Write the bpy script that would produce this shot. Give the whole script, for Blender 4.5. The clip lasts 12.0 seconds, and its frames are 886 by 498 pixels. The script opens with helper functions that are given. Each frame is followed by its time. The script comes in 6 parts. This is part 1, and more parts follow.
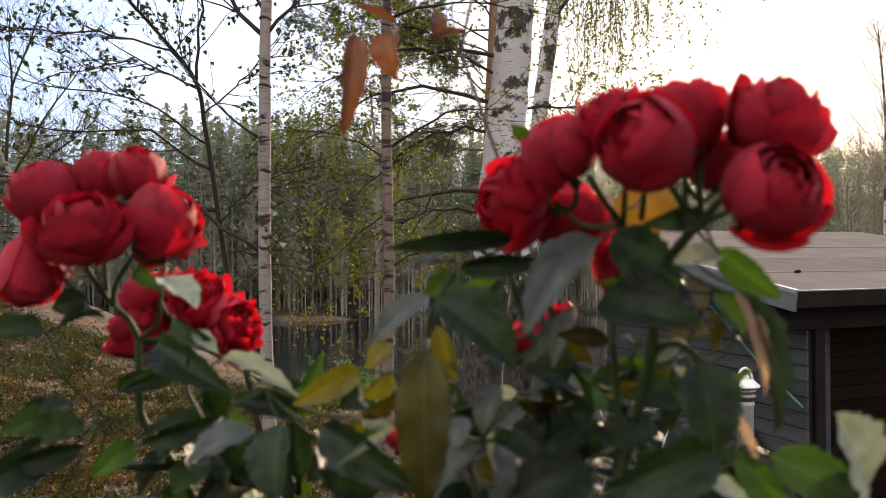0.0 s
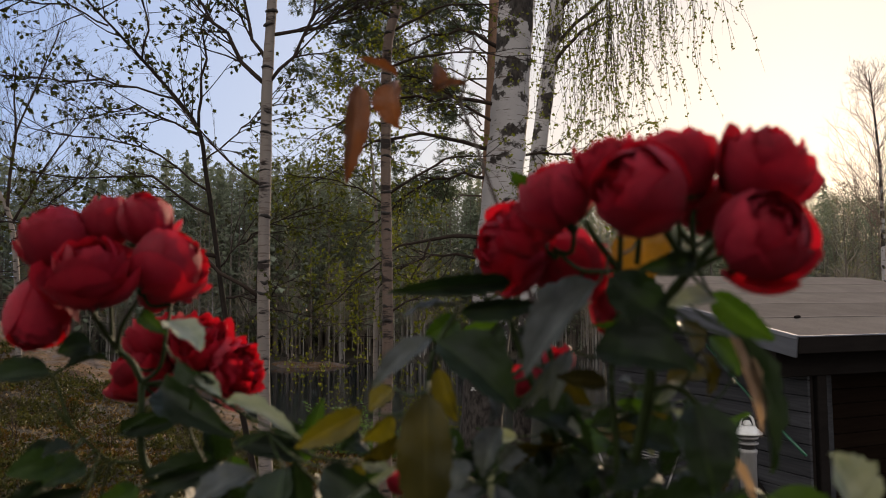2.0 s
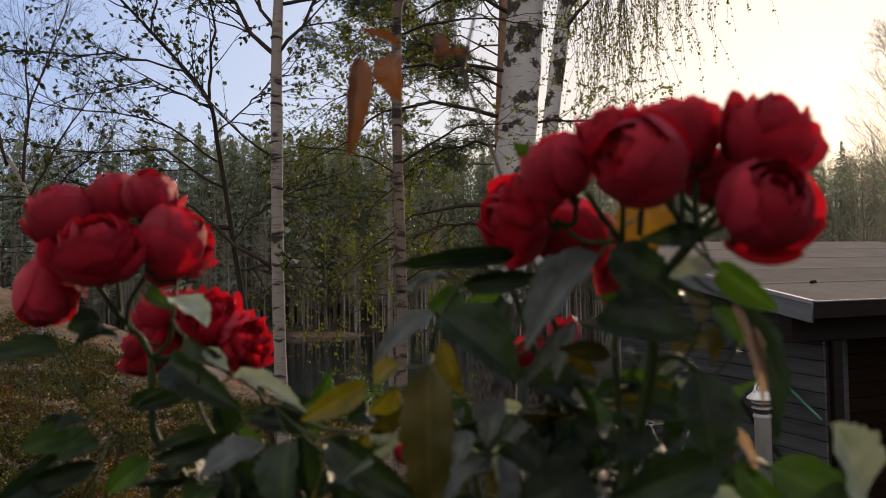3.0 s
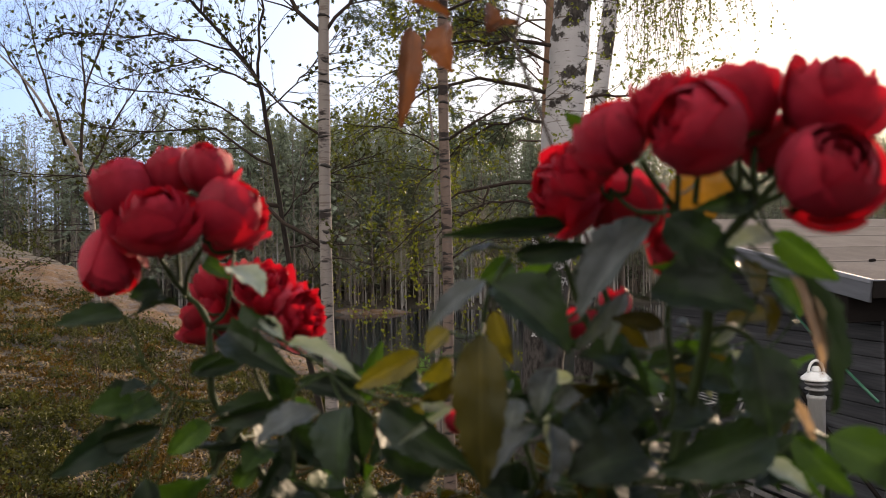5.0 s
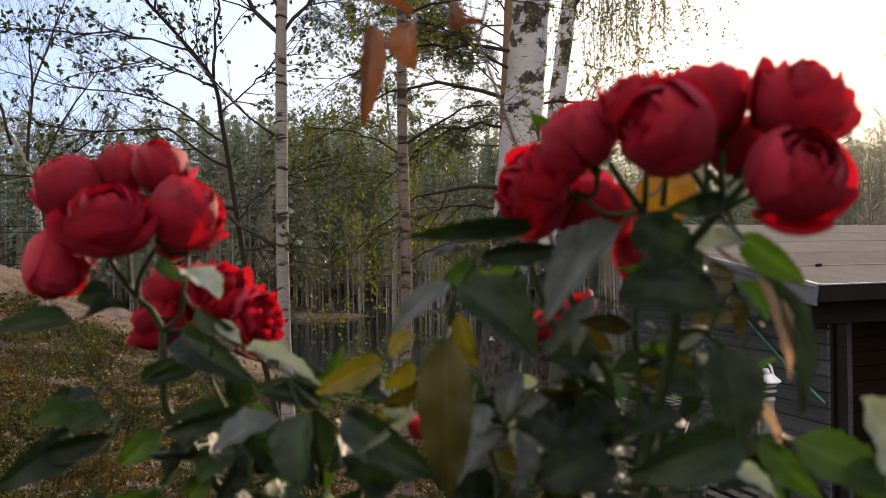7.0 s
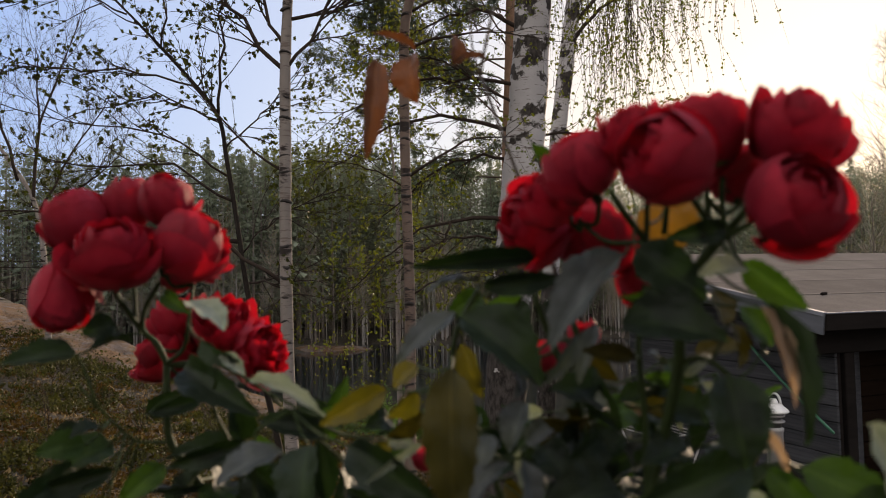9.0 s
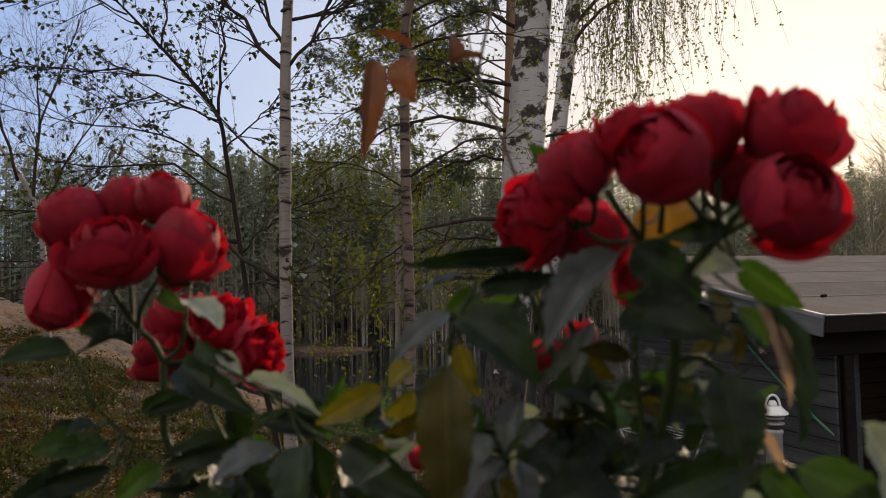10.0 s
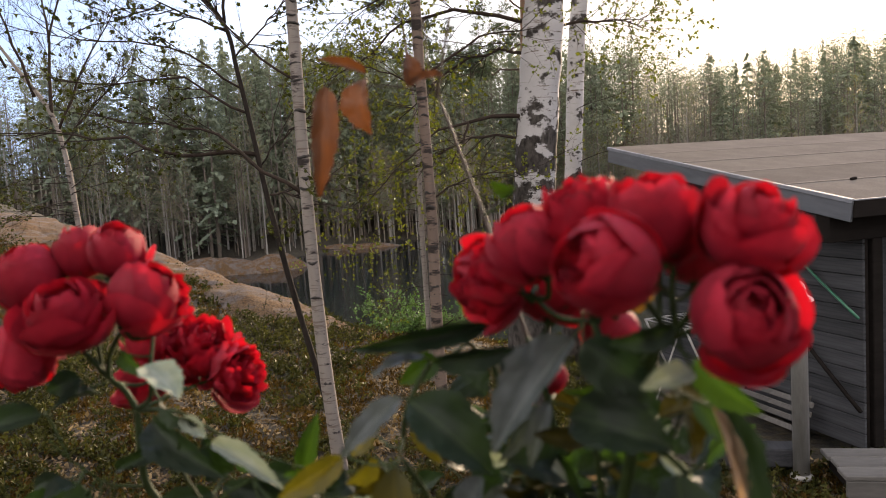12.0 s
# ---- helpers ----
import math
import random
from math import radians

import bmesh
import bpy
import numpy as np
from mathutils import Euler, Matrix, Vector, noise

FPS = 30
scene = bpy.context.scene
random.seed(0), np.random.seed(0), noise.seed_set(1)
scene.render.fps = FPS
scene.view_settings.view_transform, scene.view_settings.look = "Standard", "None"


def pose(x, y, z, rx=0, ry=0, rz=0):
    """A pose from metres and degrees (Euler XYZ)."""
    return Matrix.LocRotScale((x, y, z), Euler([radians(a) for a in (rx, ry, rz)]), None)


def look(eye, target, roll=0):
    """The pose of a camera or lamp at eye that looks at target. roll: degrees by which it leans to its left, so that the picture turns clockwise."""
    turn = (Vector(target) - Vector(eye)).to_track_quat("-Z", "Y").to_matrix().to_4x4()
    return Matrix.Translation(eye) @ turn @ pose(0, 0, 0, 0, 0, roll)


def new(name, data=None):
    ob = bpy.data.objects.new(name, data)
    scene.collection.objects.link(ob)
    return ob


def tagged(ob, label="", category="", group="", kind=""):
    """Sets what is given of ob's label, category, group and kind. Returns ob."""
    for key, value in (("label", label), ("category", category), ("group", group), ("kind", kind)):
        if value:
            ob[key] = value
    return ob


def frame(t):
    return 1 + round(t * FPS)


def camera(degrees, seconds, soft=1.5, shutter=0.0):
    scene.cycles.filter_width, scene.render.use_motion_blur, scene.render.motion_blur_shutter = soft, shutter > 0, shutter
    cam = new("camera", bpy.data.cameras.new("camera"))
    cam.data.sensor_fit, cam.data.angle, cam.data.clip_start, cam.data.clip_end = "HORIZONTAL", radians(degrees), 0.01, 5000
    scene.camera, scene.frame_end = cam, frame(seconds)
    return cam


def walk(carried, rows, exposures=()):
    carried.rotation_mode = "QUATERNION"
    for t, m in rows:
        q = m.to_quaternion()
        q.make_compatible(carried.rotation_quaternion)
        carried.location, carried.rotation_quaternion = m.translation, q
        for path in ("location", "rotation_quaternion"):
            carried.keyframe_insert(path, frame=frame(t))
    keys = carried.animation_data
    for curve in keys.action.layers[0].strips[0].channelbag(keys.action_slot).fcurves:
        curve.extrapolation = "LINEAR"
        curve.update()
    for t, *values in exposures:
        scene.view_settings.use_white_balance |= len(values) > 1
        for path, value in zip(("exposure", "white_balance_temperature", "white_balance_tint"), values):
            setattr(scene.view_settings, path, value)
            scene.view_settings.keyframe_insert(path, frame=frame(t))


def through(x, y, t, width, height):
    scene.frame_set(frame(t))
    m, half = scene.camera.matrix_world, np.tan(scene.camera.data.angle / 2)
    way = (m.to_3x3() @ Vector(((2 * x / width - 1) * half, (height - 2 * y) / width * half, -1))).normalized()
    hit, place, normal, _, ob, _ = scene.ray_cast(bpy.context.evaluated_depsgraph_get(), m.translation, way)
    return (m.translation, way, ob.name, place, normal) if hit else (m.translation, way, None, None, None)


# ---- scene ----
# camera and its walk: seconds, eye, target, roll
PATH = [
    (0, (0.001, 0.009, 0.001), (-0.009, 2.009, 0.023), -0.3),
    (0.5, (0.0, 0.001, 0.001), (-0.005, 1.999, 0.092), -0.2),
    (1, (-0.001, -0.003, 0.001), (-0.002, 1.992, 0.146), -0.0),
    (1.5, (0.0, 0.0, 0.0), (0.0, 1.994, 0.157), 0.0),
    (2, (0.0, 0.0, 0.0), (-0.006, 1.995, 0.145), -0.3),
    (2.5, (0.004, 0.001, 0.001), (-0.021, 1.999, 0.101), -0.8),
    (3, (0.006, 0.001, 0.002), (-0.038, 2.0, 0.064), -1.0),
    (3.2, (0.006, 0.001, 0.002), (-0.048, 2.0, 0.041), -1.0),
    (4.8, (0.003, -0.001, -0.002), (-0.156, 1.992, 0.009), -0.9),
    (5, (0.003, -0.001, -0.002), (-0.166, 1.992, 0.002), -0.9),
    (5.5, (0.003, -0.001, -0.002), (-0.187, 1.99, 0.002), -1.0),
    (6, (0.002, 0.002, -0.002), (-0.178, 1.994, 0.002), -1.0),
    (6.5, (-0.002, 0.01, -0.003), (-0.108, 2.007, -0.003), -0.9),
    (7, (-0.001, 0.008, -0.003), (-0.056, 2.008, 0.01), -0.7),
    (7.5, (0.001, 0.006, -0.003), (-0.043, 2.004, 0.062), -0.8),
    (7.7, (0.001, 0.006, -0.003), (-0.043, 2.004, 0.081), -0.8),
    (9.3, (-0.001, 0.006, -0.004), (-0.066, 2.002, 0.095), -1.2),
    (9.5, (-0.001, 0.006, -0.004), (-0.066, 2.002, 0.095), -1.2),
    (10, (0.001, 0.006, -0.005), (-0.062, 2.003, 0.097), -1.0),
    (10.5, (0.015, 0.012, 0.01), (-0.05, 2.008, 0.108), -0.7),
    (11, (0.009, 0.012, 0.032), (-0.058, 2.009, 0.127), -0.8),
    (11.5, (0.02, 0.029, 0.044), (-0.06, 2.026, -0.031), -3.4),
    (12, (0.041, 0.029, 0.083), (-0.102, 2.015, -0.104), -3.8),
]
cam = camera(62, 12.0, soft=1.0)
# a phone's lens: a small aperture focused on the trees
cam.data.dof.use_dof = True
cam.data.dof.focus_distance = 9.0
cam.data.dof.aperture_fstop = 11.0
EXPOSURES = [(t, stops + 0.15, 7400, 14) for t, stops in ((0, 1.15), (0.5, 0.65), (1.0, 0.3), (1.5, 0.15), (3.0, 0.2), (5.0, 0.9), (5.5, 0.98), (6.5, 1.0), (7.0, 0.88), (7.5, 0.7), (9.5, 0.22), (11.0, 0.1), (11.5, 0.08), (11.7, 0.5), (12, 1.1))]
walk(cam, [(t, look(eye, target, roll)) for t, eye, target, roll in PATH], EXPOSURES)

# evening sky with the sun low beyond the lake
SUN_AZIMUTH, SUN_HEIGHT = radians(27), radians(14)
world = bpy.data.worlds.new("evening_sky")
world.use_nodes = True
scene.world = world
wn = world.node_tree
sky = wn.nodes.new("ShaderNodeTexSky")
sky.sky_type = "NISHITA"
sky.sun_disc = False
sky.sun_elevation = SUN_HEIGHT
sky.sun_rotation = SUN_AZIMUTH
sky.air_density, sky.dust_density, sky.ozone_density = 1.0, 0.6, 2.0
back = wn.nodes["Background"]
back.inputs["Strength"].default_value = 0.15
# thin high haze: blue away from the sun, cream towards it
place = wn.nodes.new("ShaderNodeTexCoord")
dot = wn.nodes.new("ShaderNodeVectorMath")
dot.operation = "DOT_PRODUCT"
dot.inputs[1].default_value = (math.sin(SUN_AZIMUTH), math.cos(SUN_AZIMUTH), 0.0)
wn.links.new(place.outputs["Generated"], dot.inputs[0])
haze = wn.nodes.new("ShaderNodeValToRGB")
tones = haze.color_ramp.elements
while len(tones) < 5:
    tones.new(0.5)
for tone, (p, c) in zip(tones, ((0.0, (0.98, 1.0, 1.06)), (0.42, (0.235, 0.375, 0.72)), (0.78, (0.46, 0.545, 0.735)), (0.9, (0.60, 0.60, 0.62)), (1.0, (0.79, 0.67, 0.555)))):
    tone.position, tone.color = p, (*c, 1)
wn.links.new(dot.outputs["Value"], haze.inputs[0])
lift = wn.nodes.new("ShaderNodeVectorMath")
lift.operation = "SCALE"
lift.inputs["Scale"].default_value = 7.0
wn.links.new(haze.outputs[0], lift.inputs[0])
veil = wn.nodes.new("ShaderNodeMix")
veil.data_type = "RGBA"
veil.inputs[0].default_value = 0.84
wn.links.new(sky.outputs[0], veil.inputs[6])
wn.links.new(lift.outputs[0], veil.inputs[7])
wn.links.new(veil.outputs[2], back.inputs["Color"])
sun = new("sun", bpy.data.lights.new("sun", "SUN"))
sun.data.energy, sun.data.angle, sun.data.color = 4.9, radians(10), (1.0, 0.82, 0.62)
sun_way = Vector((math.sin(SUN_AZIMUTH) * math.cos(SUN_HEIGHT), math.cos(SUN_AZIMUTH) * math.cos(SUN_HEIGHT), math.sin(SUN_HEIGHT)))
sun.matrix_world = look(sun_way * 50, (0, 0, 0))


# materials
def shader(name):
    m = bpy.data.materials.new(name)
    m.use_nodes = True
    t = m.node_tree
    return m, t, t.nodes["Principled BSDF"], t.nodes["Material Output"]


def ramp(t, source, stops):
    r = t.nodes.new("ShaderNodeValToRGB")
    e = r.color_ramp.elements
    while len(e) < len(stops):
        e.new(0.5)
    for el, (p, c) in zip(e, stops):
        el.position, el.color = p, (*c, 1)
    t.links.new(source, r.inputs[0])
    return r.outputs[0]


def noise_tex(t, scale, detail=5, stretch=(1, 1, 1), rough=0.6, coord="Object"):
    c = t.nodes.new("ShaderNodeTexCoord")
    mp = t.nodes.new("ShaderNodeMapping")
    mp.inputs["Scale"].default_value = stretch
    n = t.nodes.new("ShaderNodeTexNoise")
    n.inputs["Scale"].default_value, n.inputs["Detail"].default_value, n.inputs["Roughness"].default_value = scale, detail, rough
    t.links.new(c.outputs[coord], mp.inputs[0])
    t.links.new(mp.outputs[0], n.inputs["Vector"])
    return n.outputs["Fac"]


def mixed(t, fac, a, b, blend="MIX"):
    m = t.nodes.new("ShaderNodeMix")
    m.data_type, m.blend_type = "RGBA", blend
    for source, socket in ((fac, m.inputs[0]), (a, m.inputs[6]), (b, m.inputs[7])):
        if isinstance(source, (int, float)):
            socket.default_value = source
        elif isinstance(source, tuple):
            socket.default_value = (*source, 1)
        else:
            t.links.new(source, socket)
    return m.outputs[2]


def relief(t, bsdf, height, strength, distance):
    b = t.nodes.new("ShaderNodeBump")
    b.inputs["Strength"].default_value, b.inputs["Distance"].default_value = strength, distance
    t.links.new(height, b.inputs["Height"])
    t.links.new(b.outputs[0], bsdf.inputs["Normal"])


def piece_tone(t, colour, low, high):
    """Varies a colour from piece to piece."""
    info = t.nodes.new("ShaderNodeObjectInfo")
    r = ramp(t, info.outputs["Random"], [(0, (low,) * 3), (1, (high,) * 3)])
    return mixed(t, 1.0, colour, r, "MULTIPLY")


def island_tone(t, colour, low, high):
    g = t.nodes.new("ShaderNodeNewGeometry")
    r = ramp(t, g.outputs["Random Per Island"], [(0, low), (1, high)])
    return mixed(t, 1.0, colour, r, "MULTIPLY")


def surface(name, dark, light, scale, rough=0.8, bump=0.3, depth=0.01, stretch=(1, 1, 1), metal=0.0, fine=6.0, pieces=None):
    """A matt or metal surface: two scales of noise between two tones, with relief."""
    m, t, b, _ = shader(name)
    big = noise_tex(t, scale, 4, stretch)
    small = noise_tex(t, scale * fine, 6, stretch)
    c = mixed(t, 0.45, ramp(t, big, [(0.3, dark), (0.7, light)]), ramp(t, small, [(0.3, dark), (0.7, light)]))
    if pieces:
        c = piece_tone(t, c, *pieces)
    t.links.new(c, b.inputs["Base Color"])
    b.inputs["Roughness"].default_value, b.inputs["Metallic"].default_value = rough, metal
    relief(t, b, small, bump, depth)
    return m


def leafy(name, dark, light, scale=60, rough=0.45, through=0.35, glow=(1.3, 1.35, 0.6), island=None, gloss=0.5, pieces=None):
    """A leaf or petal: glossy or matt above, light shining through it."""
    m, t, b, out = shader(name)
    c = ramp(t, noise_tex(t, scale, 4), [(0.3, dark), (0.7, light)])
    if island:
        c = island_tone(t, c, *island)
    if pieces:
        c = piece_tone(t, c, *pieces)
    t.links.new(c, b.inputs["Base Color"])
    b.inputs["Roughness"].default_value = rough
    b.inputs["Specular IOR Level"].default_value = gloss
    tr = t.nodes.new("ShaderNodeBsdfTranslucent")
    t.links.new(mixed(t, 1.0, c, glow, "MULTIPLY"), tr.inputs["Color"])
    mx = t.nodes.new("ShaderNodeMixShader")
    mx.inputs[0].default_value = through
    t.links.new(b.outputs[0], mx.inputs[1])
    t.links.new(tr.outputs[0], mx.inputs[2])
    t.links.new(mx.outputs[0], out.inputs[0])
    return m


def birch_bark(name, white, patch, ring, old=False):
    """White bark with dark torn patches and fine level marks."""
    m, t, b, _ = shader(name)
    base = ramp(t, noise_tex(t, 3.0, 5), [(0.3, tuple(v * 0.78 for v in white)), (0.7, white)])
    lines = noise_tex(t, 5.0, 4, (1.0, 1.0, 9.0), 0.65)
    c = mixed(t, ramp(t, lines, [(ring, (0, 0, 0)), (ring + 0.05, (1, 1, 1))]), base, (0.12, 0.095, 0.08))
    if old:
        dark = noise_tex(t, 3.4, 7, (1.0, 1.0, 1.25), 0.6)
        # cracked black at the foot, clean above it, patched again higher up
        xyz = t.nodes.new("ShaderNodeSeparateXYZ")
        co = t.nodes.new("ShaderNodeTexCoord")
        t.links.new(co.outputs["Object"], xyz.inputs[0])
        low = t.nodes.new("ShaderNodeMath")
        low.operation = "DIVIDE"
        low.inputs[1].default_value = 8.0
        t.links.new(xyz.outputs["Z"], low.inputs[0])
        add = t.nodes.new("ShaderNodeMath")
        t.links.new(ramp(t, low.outputs[0], [(0.1, (0.36,) * 3), (0.30, (0.2,) * 3), (0.40, (0.13,) * 3), (0.45, (0.01,) * 3), (0.56, (0.02,) * 3), (0.61, (0.1,) * 3), (0.72, (0.115,) * 3)]), add.inputs[0])
        t.links.new(dark, add.inputs[1])
        foot = ramp(t, noise_tex(t, 22.0, 5, (1, 1, 0.5)), [(0.35, (0.016, 0.013, 0.012)), (0.72, (0.075, 0.066, 0.06))])
        c = mixed(t, ramp(t, add.outputs[0], [(patch, (0, 0, 0)), (patch + 0.035, (1, 1, 1))]), c, foot)
    else:
        dark = noise_tex(t, 2.4, 6, (0.75, 0.75, 2.7), 0.7)
        c = mixed(t, ramp(t, dark, [(patch, (0, 0, 0)), (patch + 0.06, (1, 1, 1))]), c, (0.028, 0.022, 0.02))
    t.links.new(c, b.inputs["Base Color"])
    b.inputs["Roughness"].default_value = 0.8
    b.inputs["Specular IOR Level"].default_value = 0.12
    relief(t, b, dark, 0.5, 0.02)
    return m


BIRCH_OLD = birch_bark("old_birch_bark", (0.39, 0.37, 0.37), 0.6, 0.6, True)
BIRCH_YOUNG = birch_bark("young_birch_bark", (0.2, 0.172, 0.155), 0.565, 0.57)
BARK_DARK = surface("dark_bark", (0.01, 0.008, 0.007), (0.028, 0.022, 0.018), 9, 0.9, 0.6, 0.01, (1, 1, 0.3))
BARK_PINE = surface("pine_bark", (0.10, 0.05, 0.03), (0.22, 0.13, 0.08), 5, 0.9, 0.8, 0.02, (1, 1, 0.4))
TWIG = surface("twig", (0.016, 0.011, 0.009), (0.045, 0.032, 0.025), 20, 0.8, 0.2)
PINE_LIMB = surface("pine_limb", (0.03, 0.019, 0.013), (0.08, 0.052, 0.036), 12, 0.9, 0.4)
TWIG_PALE = surface("pale_twig", (0.12, 0.08, 0.065), (0.24, 0.17, 0.13), 10, 0.85, 0.2)
NEW_LEAF = leafy("new_birch_leaf", (0.088, 0.1, 0.018), (0.145, 0.158, 0.027), 3, 0.5, 0.36, island=((0.6, 0.7, 0.6), (1.2, 1.1, 1.0)), gloss=0.1)
# bud leaves darkened: their silhouette against the bright sky is put into the colour
DARK_LEAF = leafy("silhouette_bud_leaf", (0.032, 0.037, 0.009), (0.062, 0.068, 0.014), 3, 0.5, 0.26, island=((0.6, 0.6, 0.6), (1.2, 1.2, 1.0)), gloss=0.1)
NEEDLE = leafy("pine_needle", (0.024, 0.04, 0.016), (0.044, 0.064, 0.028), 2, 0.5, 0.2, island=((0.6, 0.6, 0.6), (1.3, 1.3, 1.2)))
# far needles paler than near ones: the distance haze is put into their colour
HAZED_SPRUCE = leafy("far_spruce", (0.118, 0.144, 0.102), (0.185, 0.208, 0.142), 0.09, 0.9, 0.2, (1.2, 1.15, 0.8), island=((0.8, 0.82, 0.85), (1.12, 1.12, 1.08)))
HAZED_PINE = leafy("far_pine", (0.112, 0.133, 0.094), (0.175, 0.194, 0.132), 0.07, 0.9, 0.2, (1.2, 1.15, 0.8), island=((0.78, 0.8, 0.82), (1.12, 1.12, 1.08)))
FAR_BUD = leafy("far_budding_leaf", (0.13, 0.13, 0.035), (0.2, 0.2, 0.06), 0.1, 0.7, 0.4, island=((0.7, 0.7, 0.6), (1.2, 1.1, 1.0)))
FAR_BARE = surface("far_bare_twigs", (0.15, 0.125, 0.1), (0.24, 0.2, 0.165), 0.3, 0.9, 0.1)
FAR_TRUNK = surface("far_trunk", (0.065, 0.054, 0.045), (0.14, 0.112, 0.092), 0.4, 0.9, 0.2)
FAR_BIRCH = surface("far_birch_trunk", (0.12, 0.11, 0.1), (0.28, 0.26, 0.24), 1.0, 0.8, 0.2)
SHRUB_LEAF = leafy("shrub_leaf", (0.05, 0.11, 0.025), (0.09, 0.17, 0.04), 4, 0.4, 0.35, island=((0.6, 0.6, 0.6), (1.2, 1.2, 1.0)))
GRANITE, gr_t, gr_b, _o = shader("lichen_granite")
gr_stone = mixed(gr_t, 0.5, ramp(gr_t, noise_tex(gr_t, 2.5, 5), [(0.3, (0.045, 0.036, 0.032)), (0.7, (0.135, 0.108, 0.096))]), ramp(gr_t, noise_tex(gr_t, 26.0, 6), [(0.3, (0.04, 0.033, 0.03)), (0.7, (0.19, 0.155, 0.138))]))
gr_litter = ramp(gr_t, noise_tex(gr_t, 30.0, 6), [(0.35, (0.03, 0.019, 0.01)), (0.65, (0.15, 0.085, 0.04))])
gr_t.links.new(mixed(gr_t, ramp(gr_t, noise_tex(gr_t, 1.7, 7, rough=0.75), [(0.42, (0, 0, 0)), (0.54, (1, 1, 1))]), gr_stone, gr_litter), gr_b.inputs["Base Color"])
gr_b.inputs["Roughness"].default_value = 0.95
gr_b.inputs["Specular IOR Level"].default_value = 0.15
relief(gr_t, gr_b, noise_tex(gr_t, 6.0, 9, rough=0.7), 1.0, 0.1)
for m_ in (BARK_DARK, TWIG):
    m_.node_tree.nodes["Principled BSDF"].inputs["Specular IOR Level"].default_value = 0.1
BIRCH_BROWN = birch_bark("brown_birch_bark", (0.15, 0.108, 0.088), 0.505, 0.58)
SCAR = surface("bark_scar", (0.012, 0.01, 0.009), (0.035, 0.028, 0.024), 30, 0.9, 0.5, 0.004)
HEATH = leafy("lingonberry_leaf", (0.02, 0.023, 0.008), (0.066, 0.068, 0.022), 1.5, 0.5, 0.25, island=((0.45, 0.5, 0.5), (1.4, 1.25, 1.0)), gloss=0.1)
MOSS = leafy("orange_moss", (0.045, 0.025, 0.007), (0.1, 0.06, 0.016), 2.0, 0.8, 0.25, island=((0.5, 0.5, 0.5), (1.3, 1.25, 1.1)), gloss=0.1)
DRY = leafy("dry_leaf", (0.07, 0.042, 0.02), (0.24, 0.175, 0.11), 3.0, 0.7, 0.2, island=((0.4, 0.38, 0.35), (1.3, 1.3, 1.3)), gloss=0.1)


# geometry helpers
def rand_way(rng):
    return Vector((rng.gauss(0, 1), rng.gauss(0, 1), rng.gauss(0, 1))).normalized()


class Geo:
    """Gathers vertices and faces for one mesh."""

    def __init__(self):
        self.v, self.f, self.m = [], [], []

    def tube(self, points, radii, sides=6, slot=0, cap=True):
        n0, k = len(self.v), len(points)
        for i, p in enumerate(points):
            a = points[max(i - 1, 0)]
            b = points[min(i + 1, k - 1)]
            d = (b - a).normalized()
            s = d.cross(Vector((0.31, 0.87, 0.38))).normalized()
            u = d.cross(s)
            for j in range(sides):
                w = 2 * math.pi * j / sides
                self.v.append(p + (s * math.cos(w) + u * math.sin(w)) * radii[i])
        for i in range(k - 1):
            for j in range(sides):
                q = n0 + i * sides
                self.f.append((q + j, q + (j + 1) % sides, q + sides + (j + 1) % sides, q + sides + j))
                self.m.append(slot)
        if cap:
            self.f.append(tuple(n0 + j for j in reversed(range(sides))))
            self.f.append(tuple(n0 + (k - 1) * sides + j for j in range(sides)))
            self.m += [slot, slot]

    def blade(self, p, way, side, length, width, slot=0, fold=0.25):
        """A small pointed leaf with a folded midrib."""
        n0 = len(self.v)
        up = way.cross(side) * (width * fold)
        self.v += [p, p + way * length * 0.45 + side * width * 0.5 + up, p + way * length, p + way * length * 0.45 - side * width * 0.5 + up]
        self.f += [(n0, n0 + 1, n0 + 2), (n0, n0 + 2, n0 + 3)]
        self.m += [slot, slot]

    def box(self, lo, hi, slot=0):
        n0 = len(self.v)
        for z in (lo[2], hi[2]):
            for x, y in ((lo[0], lo[1]), (hi[0], lo[1]), (hi[0], hi[1]), (lo[0], hi[1])):
                self.v.append(Vector((x, y, z)))
        for q in ((3, 2, 1, 0), (4, 5, 6, 7), (0, 1, 5, 4), (1, 2, 6, 5), (2, 3, 7, 6), (3, 0, 4, 7)):
            self.f.append(tuple(n0 + i for i in q))
            self.m.append(slot)

    def mesh(self, name, mats, smooth=True):
        me = bpy.data.meshes.new(name)
        me.from_pydata([tuple(p) for p in self.v], [], self.f)
        for m in mats if isinstance(mats, (list, tuple)) else [mats]:
            me.materials.append(m)
        me.polygons.foreach_set("material_index", self.m)
        me.polygons.foreach_set("use_smooth", [smooth] * len(self.f))
        me.update()
        return me

    def put(self, name, mats, parent=None, label="", smooth=True):
        ob = new(name, self.mesh(name, mats, smooth))
        ob.parent = parent
        return tagged(ob, label)


def rounded_box(name, size, bevel, material):
    """A mesh of a box with its middle at the origin and bevelled edges."""
    bm = bmesh.new()
    bmesh.ops.create_cube(bm, size=1.0)
    bmesh.ops.scale(bm, vec=size, verts=bm.verts)
    bmesh.ops.bevel(bm, geom=bm.edges[:], offset=bevel, segments=1, affect="EDGES")
    me = bpy.data.meshes.new(name)
    bm.to_mesh(me)
    bm.free()
    me.materials.append(material)
    return me


